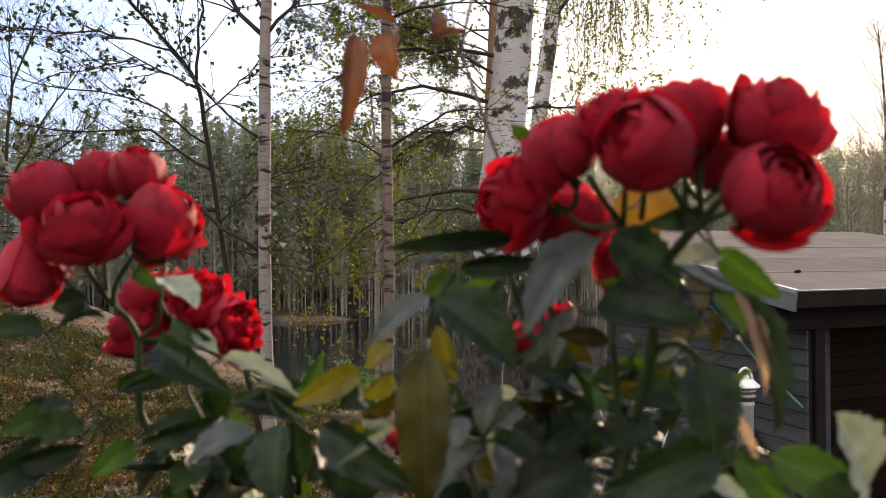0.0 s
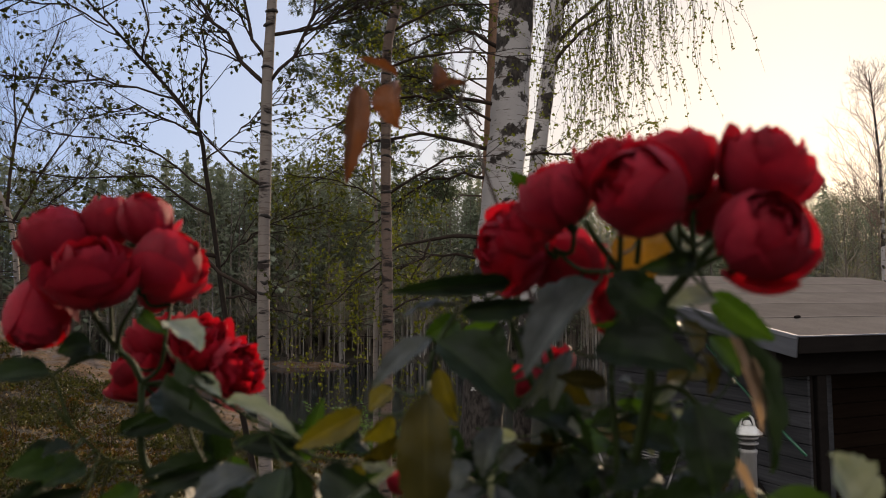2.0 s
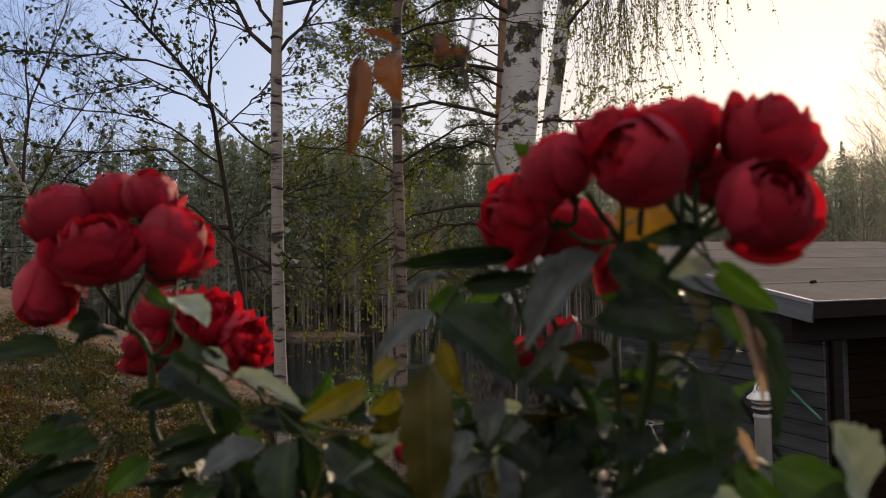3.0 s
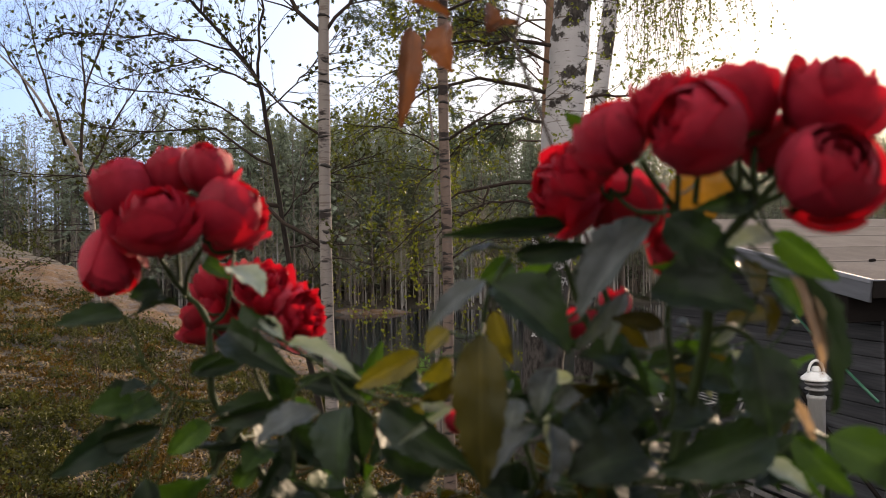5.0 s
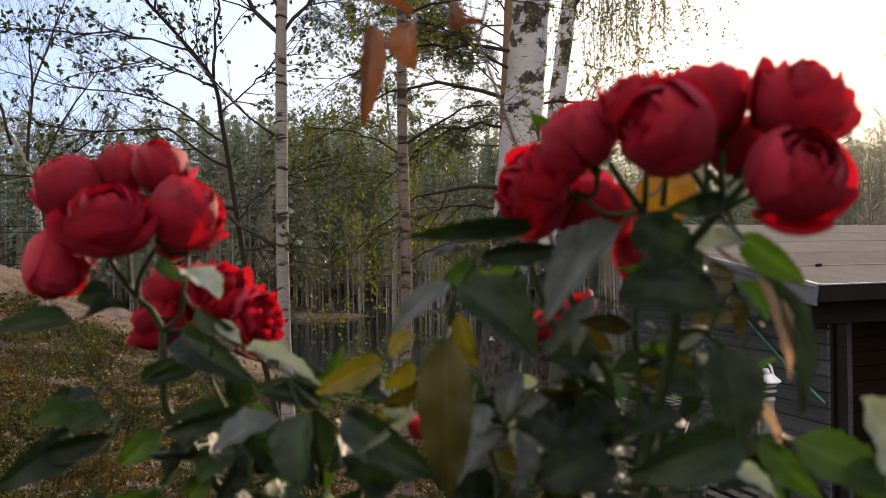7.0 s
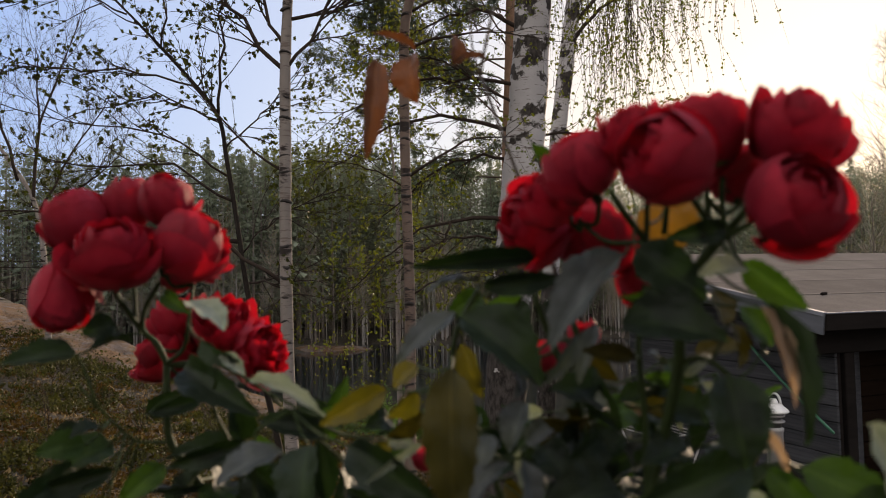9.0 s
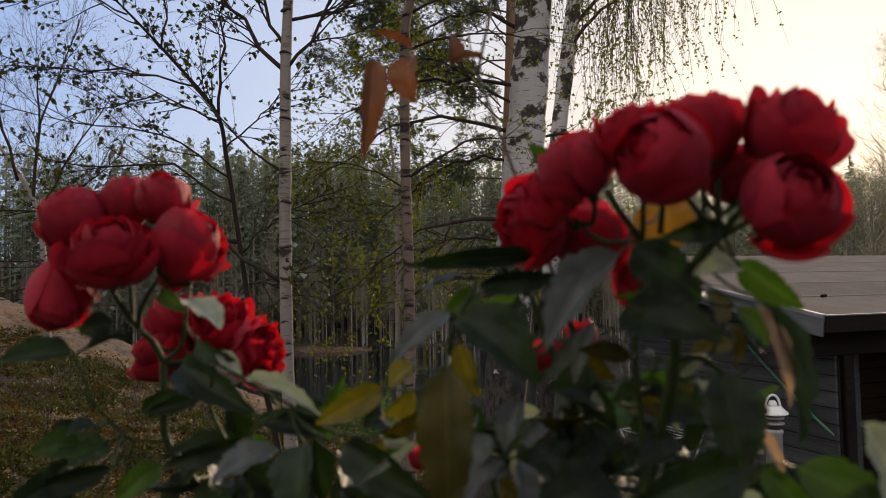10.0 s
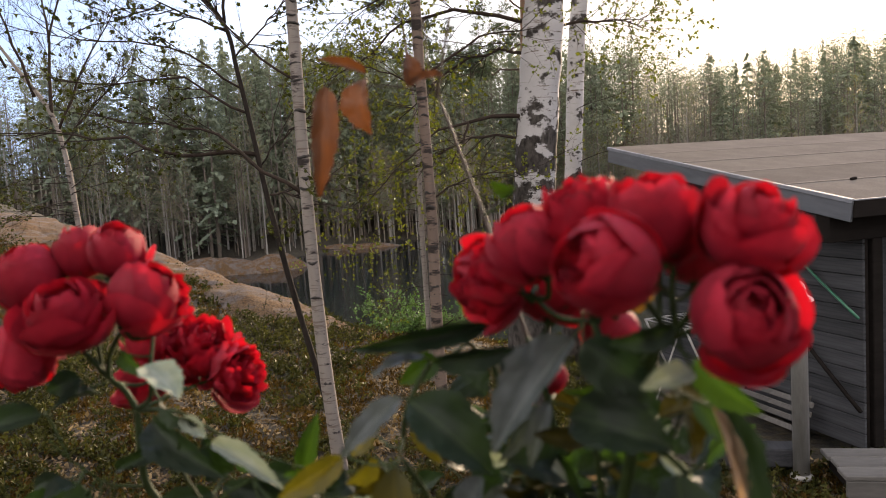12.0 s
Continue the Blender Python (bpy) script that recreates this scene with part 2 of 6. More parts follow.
def part(name, me, parent, m=None, label=""):
    ob = new(name, me)
    ob.parent = parent
    if m is not None:
        ob.matrix_basis = m
    return tagged(ob, label)


def lathe(name, profile, sides, material, smooth=True):
    """A turned mesh from (radius, height) pairs."""
    g = Geo()
    for r, z in profile:
        for j in range(sides):
            w = 2 * math.pi * j / sides
            g.v.append(Vector((r * math.cos(w), r * math.sin(w), z)))
    for i in range(len(profile) - 1):
        for j in range(sides):
            g.f.append((i * sides + j, i * sides + (j + 1) % sides, (i + 1) * sides + (j + 1) % sides, (i + 1) * sides + j))
            g.m.append(0)
    g.f += [tuple(reversed(range(sides))), tuple((len(profile) - 1) * sides + j for j in range(sides))]
    g.m += [0, 0]
    return g.mesh(name, material, smooth)


# the land: a bank that falls to a lake, and a wooded shore beyond
LAKE = -5.7


def step(a, b, x):
    u = min(max((x - a) / (b - a), 0.0), 1.0)
    return u * u * (3 - 2 * u)


def shore_far(x):
    """How far off the other shore lies."""
    return 75 - 20 * step(-8, -25, x) - 27 * step(-25, -50, x) + 3 * math.sin(x * 0.21) + 1.5 * math.sin(x * 0.55 + 1)


def crest(x):
    """Where the near bank begins to fall."""
    return 11 + 0.95 * max(0.0, -2.4 - x) + 1.8 * min(max(0.0, x - 5.5), 22)


def land(x, y):
    side = -2.55 - 0.16 * max(x, -22) if x < 0 else -2.55
    near = -1.5 + (side + 1.5) * step(1.6, 3.6, y) * step(-60, -2, -abs(x) * 0.3)
    near += 0.10 * noise.noise((x * 0.5, y * 0.5, 0)) + 0.04 * noise.noise((x * 1.9, y * 1.9, 3)) if y > 2 else 0
    fall = max(0.0, y - crest(x))
    near -= 0.5 * fall * step(0, 2.5, fall)
    if x < -16:
        near += 0.35 * step(-16, -40, x) * fall
    near = max(near, LAKE - 2.5)
    beyond = y - shore_far(x)
    if beyond > -6:
        rise = LAKE - 0.6 + 0.12 * (beyond + 5) if beyond < 8 else LAKE + 0.96 + (beyond - 8) * 0.16
        rise += 0.5 * noise.noise((x * 0.15, y * 0.15, 5))
        hill = 8.5 * step(10, 75, x) * step(85, 160, y)
        rise = min(rise, 3.6) + hill
        near = max(near, rise)
    return near


def spaced(stops):
    out = [stops[0][0]]
    for (a, d), (b, _) in zip(stops, stops[1:]):
        n = max(1, round((b - a) / d))
        out += [a + (b - a) * (i + 1) / n for i in range(n)]
    return out


GROUND_MAT, gt, gb, _o = shader("forest_floor")
g_big = noise_tex(gt, 0.55, 5)
g_small = noise_tex(gt, 9.0, 8)
moss = ramp(gt, g_small, [(0.3, (0.006, 0.0045, 0.003)), (0.5, (0.022, 0.016, 0.008)), (0.7, (0.06, 0.041, 0.017))])
litter = ramp(gt, noise_tex(gt, 25.0, 6), [(0.3, (0.007, 0.006, 0.0035)), (0.65, (0.042, 0.032, 0.016))])
gt.links.new(mixed(gt, ramp(gt, g_big, [(0.4, (0, 0, 0)), (0.6, (1, 1, 1))]), moss, litter), gb.inputs["Base Color"])
gb.inputs["Roughness"].default_value = 0.95
relief(gt, gb, g_small, 0.9, 0.08)

gx = spaced([(-2500, 400), (-300, 40), (-60, 3), (-16, 0.4), (6, 1.5), (40, 10), (200, 100), (700, 500), (2500, 500)])
gy = spaced([(-600, 100), (-30, 5), (1, 0.4), (24, 2), (90, 8), (220, 60), (500, 400), (3000, 400)])
g = Geo()
g.v = [Vector((x, y, land(x, y))) for y in gy for x in gx]
for j in range(len(gy) - 1):
    for i in range(len(gx) - 1):
        a = j * len(gx) + i
        g.f.append((a, a + 1, a + 1 + len(gx), a + len(gx)))
        g.m.append(0)
tagged(g.put("ground", GROUND_MAT), "mossy forest floor with dry leaves falling to a lake", "ground", kind="structure")

WATER, t_, b_, _o = shader("dark_lake_water")
b_.inputs["Base Color"].default_value = (0.006, 0.009, 0.011, 1)
b_.inputs["Roughness"].default_value = 0.08
b_.inputs["Specular IOR Level"].default_value = 0.5
relief(t_, b_, noise_tex(t_, 1.2, 3, (0.5, 1.6, 1)), 0.08, 0.05)
g = Geo()
g.v = [Vector(p) for p in ((-120, 6, LAKE), (260, 6, LAKE), (260, 130, LAKE), (-120, 130, LAKE))]
g.f, g.m = [(0, 1, 2, 3)], [0]
tagged(g.put("lake_water", WATER), "dark still lake water reflecting the forest", "lake", kind="structure")


# the far woods
def far_spruce(rng, h, count=130):
    """A ragged spruce: single drooping branches of torn needle sprays, at no even levels."""
    v, f, s = [], [], []

    def tri(a, b, c, slot):
        n = len(v)
        v.extend((a, b, c))
        f.append((n, n + 1, n + 2))
        s.append(slot)

    r = 0.011 * h
    for k in range(3):
        w = k * 2.1
        tri((r * math.cos(w), r * math.sin(w), 0), (r * math.cos(w + 2.1), r * math.sin(w + 2.1), 0), (0, 0, h), 1)
    wide = h * rng.uniform(0.15, 0.25)
    low = rng.uniform(0.05, 0.25)
    lean = rng.uniform(0, 6.283)
    for _ in range(count):
        u = 1 - (low + (0.985 - low) * rng.random() ** 0.85)
        z = h * (1 - u)
        w = rng.uniform(0, 6.283)
        q = wide * (u ** 0.92) * rng.uniform(0.4, 1.2) * (1 + 0.25 * math.cos(w - lean)) + 0.12
        c, d = math.cos(w), math.sin(w)
        drop = q * rng.uniform(-0.05, 0.5)
        half = q * rng.uniform(0.03, 0.07) + 0.02
        mid = q * rng.uniform(0.45, 0.75)
        sag = z - drop * 0.8 * mid / q
        tri((0, 0, z + 0.06), (c * mid - d * half, d * mid + c * half, sag - 0.1), (c * q, d * q, z - drop * 0.8), 0)
        tri((0, 0, z - 0.06), (c * q, d * q, z - drop * 0.8), (c * mid + d * half, d * mid - c * half, sag + 0.05), 0)
        for _ in range(8):
            e = 1.08 * rng.random() ** 0.7
            x, y, zz, g_ = c * q * e, d * q * e, z - drop * e * 0.8, rng.uniform(0.1, 0.25) * min(1.0, 0.3 + 1.6 * u)
            tri((x - d * g_, y + c * g_, zz + rng.uniform(-0.1, 0.1)), (x + d * g_, y - c * g_, zz + rng.uniform(-0.1, 0.1)), (x * 1.05 + rng.uniform(-0.1, 0.1), y * 1.05 + rng.uniform(-0.1, 0.1), zz - rng.uniform(0.08, 0.34)), 0)
    return v, f, s


def far_pine(rng, h, leaf=2, low=0.36, count=880, trunk=1, size=1.0):
    v, f, s = [], [], []

    def tri(a, b, c, slot):
        n = len(v)
        v.extend((a, b, c))
        f.append((n, n + 1, n + 2))
        s.append(slot)

    r = 0.011 * h
    for k in range(4):
        w = k * 1.571
        tri((r * math.cos(w), r * math.sin(w), 0), (r * math.cos(w + 1.6), r * math.sin(w + 1.6), 0), (0, 0, h * 0.95), trunk)
    for _ in range(max(6, count // 26)):
        u = rng.random() ** 0.8
        z = h * (low + (0.97 - low) * u)
        w = rng.uniform(0, 6.283)
        q = h * rng.uniform(0.03, 0.18) * (1.2 - u * 0.75)
        cx, cy = q * math.cos(w), q * math.sin(w)
        tri((0, 0, z - q * 0.5), (0, 0, z - q * 0.5 + 0.06), (cx, cy, z), trunk)
        for _ in range(26):
            e = 0.046 * h * size
            px, py, pz = cx + rng.gauss(0, e), cy + rng.gauss(0, e), z + rng.gauss(0, e * 0.5)
            k = rng.uniform(0.1, 0.24) * size
            tri((px, py, pz), (px + rng.uniform(-k, k), py + rng.uniform(-k, k), pz + rng.uniform(-k, k) * 0.7), (px + rng.uniform(-k, k), py + rng.uniform(-k, k), pz + rng.uniform(0, k)), leaf)
    return v, f, s


def bare_tree(rng, h, slot=4, trunk=5, n=170, buds=0):
    """A leafless crown: fine upward twigs."""
    v, f, s = [], [], []

    def tri(a, b, c, k):
        m = len(v)
        v.extend((a, b, c))
        f.append((m, m + 1, m + 2))
        s.append(k)

    r = 0.008 * h
    for k in range(4):
        w = k * 1.571
        tri((r * math.cos(w), r * math.sin(w), 0), (r * math.cos(w + 1.6), r * math.sin(w + 1.6), 0), (0, 0, h * 0.92), trunk)
    for _ in range(n):
        z = h * rng.uniform(0.3, 0.95)
        w = rng.uniform(0, 6.283)
        q = h * rng.uniform(0.05, 0.2) * (1.1 - z / h)
        x0, y0 = q * 0.5 * math.cos(w), q * 0.5 * math.sin(w)
        x1, y1 = q * 1.3 * math.cos(w + rng.uniform(-0.5, 0.5)), q * 1.3 * math.sin(w)
        z1 = z + q * rng.uniform(0.6, 1.6)
        tri((x0, y0, z), (x0 + 0.028, y0 + 0.028, z), (x1, y1, z1), slot)
        for _ in range(buds):
            u = rng.random()
            px, py, pz = x0 + (x1 - x0) * u, y0 + (y1 - y0) * u, z + (z1 - z) * u
            k = 0.09
            tri((px, py, pz), (px + rng.uniform(-k, k), py + rng.uniform(-k, k), pz + rng.uniform(-k, k)), (px + rng.uniform(-k, k), py + rng.uniform(-k, k), pz + rng.uniform(-k, k)), 3)
    return v, f, s


FAR_MATS = [HAZED_SPRUCE, FAR_TRUNK, HAZED_PINE, FAR_BUD, FAR_BARE, FAR_BIRCH]


def woods(name, label, spots, kinds, seed):
    """One mesh of many trees. spots: (x, y, height); kinds: weights of spruce, pine, young spruce, budding birch, bare tree."""
    rng = random.Random(seed)
    makers = (far_spruce, far_pine, lambda r, h: far_spruce(r, h, 64), lambda r, h: bare_tree(r, h, 4, 5, 150, 4), lambda r, h: bare_tree(r, h, 4, 1, 300, 2))
    stock = [[make(rng, 16.0) for _ in range(7)] for make in makers]
    vs, fs, ss, n0 = [], [], [], 0
    for x, y, h in spots:
        v, f, s = rng.choice(rng.choices(stock, kinds)[0])
        a, k = rng.uniform(0, 6.283), h / 16.0
        wide = k * rng.uniform(0.85, 1.25)
        v = np.array(v)
        c, d = math.cos(a) * wide, math.sin(a) * wide
        vs.append(np.stack([x + v[:, 0] * c - v[:, 1] * d, y + v[:, 0] * d + v[:, 1] * c, land(x, y) - 0.2 + v[:, 2] * k], 1))
        fs.append(np.array(f) + n0)
        ss += s
        n0 += len(v)
    me = bpy.data.meshes.new(name)
    vs, fs = np.concatenate(vs), np.concatenate(fs)
    me.from_pydata(vs.tolist(), [], fs.tolist())
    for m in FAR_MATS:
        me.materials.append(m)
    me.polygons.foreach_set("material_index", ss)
    return tagged(new(name, me), label, "forest", kind="stuff")


rng = random.Random(4)
spots = []
while len(spots) < 860:
    x, u = rng.uniform(-75, 110), rng.random()
    y = shore_far(x) + 2.5 + 36 * u ** 1.2
    if y < 0.75 * abs(x) - 8 or x > 0.66 * y:
        continue
    stand = 12.0 + 6.5 * step(-45, -21, x) - 4.2 * step(6, 30, x) + 4.0 * noise.noise((x * 0.09, y * 0.05, 40))
    h = stand + rng.gauss(0, 1.1)
    if x < 4:
        h = min(h, y * rng.gauss(0.202, 0.012) - land(x, y))
    spots.append((x, y, h if rng.random() > 0.3 else h * rng.uniform(0.22, 0.6)))
while len(spots) < 1060:
    x = rng.uniform(-52, -12)
    y = shore_far(x) + 6 + 24 * rng.random()
    if y > 0.9 * abs(x):
        spots.append((x, y, (y * rng.gauss(0.19, 0.014) - land(x, y)) * rng.choice((1, 1, 0.8, 0.5))))
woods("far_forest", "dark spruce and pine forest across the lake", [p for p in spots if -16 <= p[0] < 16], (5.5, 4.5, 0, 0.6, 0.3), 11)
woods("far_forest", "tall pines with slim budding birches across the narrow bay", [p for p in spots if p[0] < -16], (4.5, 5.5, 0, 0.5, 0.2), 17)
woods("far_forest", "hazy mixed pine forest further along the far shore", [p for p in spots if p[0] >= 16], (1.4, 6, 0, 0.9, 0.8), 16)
spots = []
while len(spots) < 210:
    x = rng.uniform(-45, 60)
    spots.append((x, shore_far(x) + rng.uniform(0.2, 7), rng.uniform(5, 13)))
for _ in range(95):
    x = rng.uniform(-12, 16)
    spots.append((x, shore_far(x) + rng.uniform(0.3, 4), rng.uniform(6, 13)))
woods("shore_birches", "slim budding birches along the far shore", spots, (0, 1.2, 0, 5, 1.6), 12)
spots = []
while len(spots) < 230:
    x, y = rng.uniform(20, 170), rng.uniform(95, 190)
    if x < y * 0.75:
        spots.append((x, y, rng.uniform(8, 13.5)))
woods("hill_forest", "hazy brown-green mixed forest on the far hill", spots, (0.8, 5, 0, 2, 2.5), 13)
spots = [(rng.uniform(12, 26), rng.uniform(24, 40), rng.uniform(5.5, 8.5)) for _ in range(14)]
woods("bare_willows", "bare brown willows behind the shed", spots, (0, 0, 0, 1, 6), 14)
spots = []
while len(spots) < 300:
    x = rng.uniform(-60, 60)
    y = shore_far(x) + (2 if x > 14 else 7) + 32 * rng.random() ** 1.4
    if y > 0.75 * abs(x) - 8:
        spots.append((x, y, rng.uniform(1.5, 6.5)))
woods("forest_thicket", "young spruces and brush under the far forest", spots, (0, 0, 6, 2, 1.5), 15)
spots = []
while len(spots) < 150:
    x = rng.uniform(-50, 12)
    spots.append((x, shore_far(x) + 1.5 + 9 * rng.random(), rng.uniform(3, 7.5)))
woods("shore_thicket", "green young pines and budding brush at the water", spots, (0, 5, 0, 3, 0.5), 18)


# granite on the bank and at the far shore
def outcrop(label, x, y, rx, ry, h, turn, seed, foot=None):
    """A weathered rock; without a foot it lies like a skin over the sloping bank."""
    g, n, k = Geo(), 64, 16
    c, d = math.cos(radians(turn)), math.sin(radians(turn))
    z0 = land(x, y) if foot is None else foot
    for j in range(k + 1):
        u = j / k
        for i in range(n):
            w = 2 * math.pi * i / n
            edge = 1 + 0.4 * noise.noise((math.cos(w) * 1.6, math.sin(w) * 1.6, seed)) + (0.16 if foot is None else 0.05) * noise.noise((math.cos(w) * 6, math.sin(w) * 6, seed))
            px, py = rx * u * edge * math.cos(w), ry * u * edge * math.sin(w)
            f = 1.0 if foot is None else 0.35
            lump = 0.5 * h * noise.noise((px * 0.9 * f, py * 1.4 * f, seed + 5)) + 0.3 * h * noise.noise((px * 3 * f, py * 4 * f, seed + 9))
            z = h * (1 - u ** 3) + lump * (1 - u ** 4) - 0.12 * u ** 6
            if foot is None:
                z += land(x + px * c - py * d, y + px * d + py * c) - z0
            else:
                z -= 1.2 * u ** 6
            g.v.append(Vector((px, py, z)))
    for j in range(k):
        for i in range(n):
            g.f.append((j * n + i, (j + 1) * n + i, (j + 1) * n + (i + 1) % n, j * n + (i + 1) % n))
            g.m.append(0)
    ob = tagged(g.put("granite_outcrop", GRANITE), label, "rock", "rocks on the shore")
    ob.matrix_world = pose(x, y, z0, 0, 0, turn)
    return ob


outcrop("smooth pinkish granite ridge with dry litter", -12.2, 19.0, 5.5, 1.7, 0.16, -43, 1)
outcrop("smooth pinkish granite slab above the lake", -7.4, 15.6, 3.2, 1.5, 0.16, -43, 2)
outcrop("rounded granite slab sloping to the lake", -4.0, 12.6, 2.6, 0.85, 0.15, -45, 3)
outcrop("pale bare rock at the far shore", -20.0, 53, 6.0, 4.0, 1.1, 12, 4, LAKE - 0.1)
outcrop("low pale rock in the water's edge", -13.0, 67, 6.0, 1.4, 0.5, 5, 5, LAKE - 0.1)

# low heath plants, moss and dry leaves on the bank
rng = random.Random(31)
heath, mossy, dry = Geo(), Geo(), Geo()
for _ in range(84000):
    y = 3.8 + 16.5 * rng.random() ** 1.5
    x = rng.uniform(-0.75 * y - 1.0, 0.62 * y)
    if y > crest(x) + 2.5 or (x > 1.2 and y > 5.9 + 0.2 * x):
        continue
    p = Vector((x, y, land(x, y) + 0.01))
    kind = noise.noise((x * 0.5, y * 0.5, 20)) + 0.5 * noise.noise((x * 1.7, y * 1.7, 8)) + rng.gauss(0, 0.2) - 0.04
    if noise.noise((x * 2.3, y * 2.3, 61)) > 0.28 or rng.random() < 0.06:
        kind = -1.0
    size = rng.uniform(0.45, 1.05) * (0.85 + 0.045 * y)
    if kind > 0.0:
        top = Vector((rng.gauss(0, 0.02), rng.gauss(0, 0.02), rng.uniform(0.04, 0.13)))
        for _ in range(7):
            w = (rand_way(rng) + Vector((0, 0, 0.5))).normalized()
            heath.blade(p + top * rng.random(), w, w.cross(rand_way(rng)).normalized(), 0.048 * size, 0.028 * size)
    elif kind > -0.42:
        for _ in range(6):
            w = (rand_way(rng) + Vector((0, 0, 1.1))).normalized()
            mossy.blade(p + Vector((rng.gauss(0, 0.03), rng.gauss(0, 0.03), -0.005)), w, w.cross(rand_way(rng)).normalized(), 0.048 * size, 0.02 * size)
    else:
        w = (rand_way(rng) * 0.9 + Vector((rng.uniform(-1, 1), rng.uniform(-1, 1), 0))).normalized()
        dry.blade(p + Vector((0, 0, 0.02)), w, w.cross(Vector((0, 0, 1)) + rand_way(rng) * 0.5).normalized(), 0.06 * size, 0.038 * size)
tagged(heath.put("heath_plants", HEATH, smooth=False), "low dark lingonberry shrubs on the bank", "undergrowth", kind="stuff")
tagged(mossy.put("moss_tufts", MOSS, smooth=False), "orange-brown moss tufts on the bank", "moss", kind="stuff")
tagged(dry.put("dry_leaves", DRY, smooth=False), "pale dry leaves lying on the bank", "leaf litter", kind="stuff")

# an unseen plain wall added behind the viewpoint to hold sky light off the bush
BLOCKER_BOARDS = surface("grey_blocker_boards", (0.1, 0.106, 0.118), (0.17, 0.178, 0.195), 3, 0.85, 0.3, 0.006, (0.2, 1, 2))
light_blocker = tagged(part("wall_south", rounded_box("wall_south", (9.0, 0.2, 3.3), 0.01, BLOCKER_BOARDS), None, pose(0.5, -2.4, 0.1)), "unseen plain grey wall added to block sky light", "wall", kind="structure")

# the shed: local x along the eave, local y up the roof, origin below the eave's corner
SHED = pose(2.85, 6.0, -0.012, 0, 0, 22)
EAVE, PITCH, RUN, LONG, FLOOR = -0.26, 0.174, 3.57, 5.2, -2.45
FELT = surface("grey_roofing_felt", (0.105, 0.09, 0.079), (0.17, 0.147, 0.13), 2.2, 0.85, 0.3, 0.004, fine=30, pieces=(0.9, 1.1))
# dark boards of eave, posts and beam, blackened further for the shade under the roof
FASCIA = surface("near_black_board", (0.009, 0.0078, 0.0074), (0.019, 0.016, 0.0148), 4, 0.7, 0.3, 0.004, (0.2, 1, 1))
FLASHING = surface("blue_grey_flashing", (0.14, 0.147, 0.168), (0.224, 0.231, 0.259), 3, 0.6, 0.1, 0.002, metal=0.2)
VERGE = surface("blue_grey_board", (0.05, 0.054, 0.065), (0.1, 0.106, 0.125), 3, 0.6, 0.2, 0.003, (1, 0.2, 1))
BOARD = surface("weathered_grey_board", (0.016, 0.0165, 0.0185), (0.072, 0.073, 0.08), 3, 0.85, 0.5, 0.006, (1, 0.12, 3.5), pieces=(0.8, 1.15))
# brown front boards with the eave's deep shade put into their colour
SHADED_BOARD = surface("shaded_brown_board", (0.0065, 0.004, 0.003), (0.014, 0.0092, 0.0066), 3, 0.75, 0.4, 0.006, (0.2, 1, 2), pieces=(0.75, 1.2))
for m_ in (FELT, FLASHING, FASCIA, SHADED_BOARD, BOARD):
    m_.node_tree.nodes["Principled BSDF"].inputs["Specular IOR Level"].default_value = 0.0
STEEL = surface("grey_galvanised_pole", (0.22, 0.21, 0.2), (0.34, 0.33, 0.32), 8, 0.62, 0.1, 0.001, (1, 1, 0.2), metal=0.5)
WHITE_CAP = surface("white_enamel", (0.5, 0.5, 0.48), (0.68, 0.68, 0.66), 6, 0.4, 0.05, 0.001)
GREEN_POLE = surface("green_coated_pole", (0.012, 0.07, 0.04), (0.02, 0.12, 0.07), 9, 0.35, 0.1, 0.001)
GREY_WOOD = surface("bleached_wood", (0.05, 0.046, 0.044), (0.13, 0.12, 0.113), 4, 0.9, 0.4, 0.005, (0.2, 1, 1), pieces=(0.8, 1.15))

shed = tagged(new("garden_shed"), "dark wooden lakeside shed with a grey felt roof", "shed")
shed.matrix_world = SHED


def roof_z(y):
    return EAVE + PITCH * y


tilt = math.degrees(math.atan(PITCH))
slope_len = RUN / math.cos(math.radians(tilt))
roof_ob = part("roof", rounded_box("roof", (LONG, slope_len, 0.05), 0.004, FASCIA), shed, pose(LONG / 2, RUN / 2, roof_z(RUN / 2) - 0.045, tilt, 0, 0))
strips = 5
felt_me = rounded_box("felt_strip", (LONG + 0.02, slope_len / strips + 0.05, 0.012), 0.004, FELT)
for i in range(strips):
    y = (i + 0.5) * slope_len / strips - slope_len / 2
    part("felt_strip", felt_me, roof_ob, pose(0, y, 0.032 + (0.003 if i % 2 else 0), 0.12, 0, 0))
SEAM = surface("pale_felt_seam", (0.14, 0.12, 0.105), (0.21, 0.18, 0.16), 4, 0.9, 0.2, 0.002)
SEAM.node_tree.nodes["Principled BSDF"].inputs["Specular IOR Level"].default_value = 0.0
seam_me = rounded_box("felt_seam", (LONG, 0.035, 0.005), 0.001, SEAM)
for i in range(1, strips):
    part("felt_seam", seam_me, roof_ob, pose(0, i * slope_len / strips - slope_len / 2, 0.043))
part("front_fascia", rounded_box("front_fascia", (LONG + 0.03, 0.028, 0.14), 0.004, FASCIA), shed, pose(LONG / 2, -0.012, EAVE - 0.085))
part("drip_edge", rounded_box("drip_edge", (LONG + 0.05, 0.05, 0.012), 0.003, FLASHING), shed, pose(LONG / 2, -0.01, EAVE - 0.015))
part("verge_fascia", rounded_box("verge_fascia", (0.028, slope_len, 0.17), 0.004, VERGE), shed, pose(-0.016, RUN / 2, roof_z(RUN / 2) - 0.105, tilt, 0, 0))
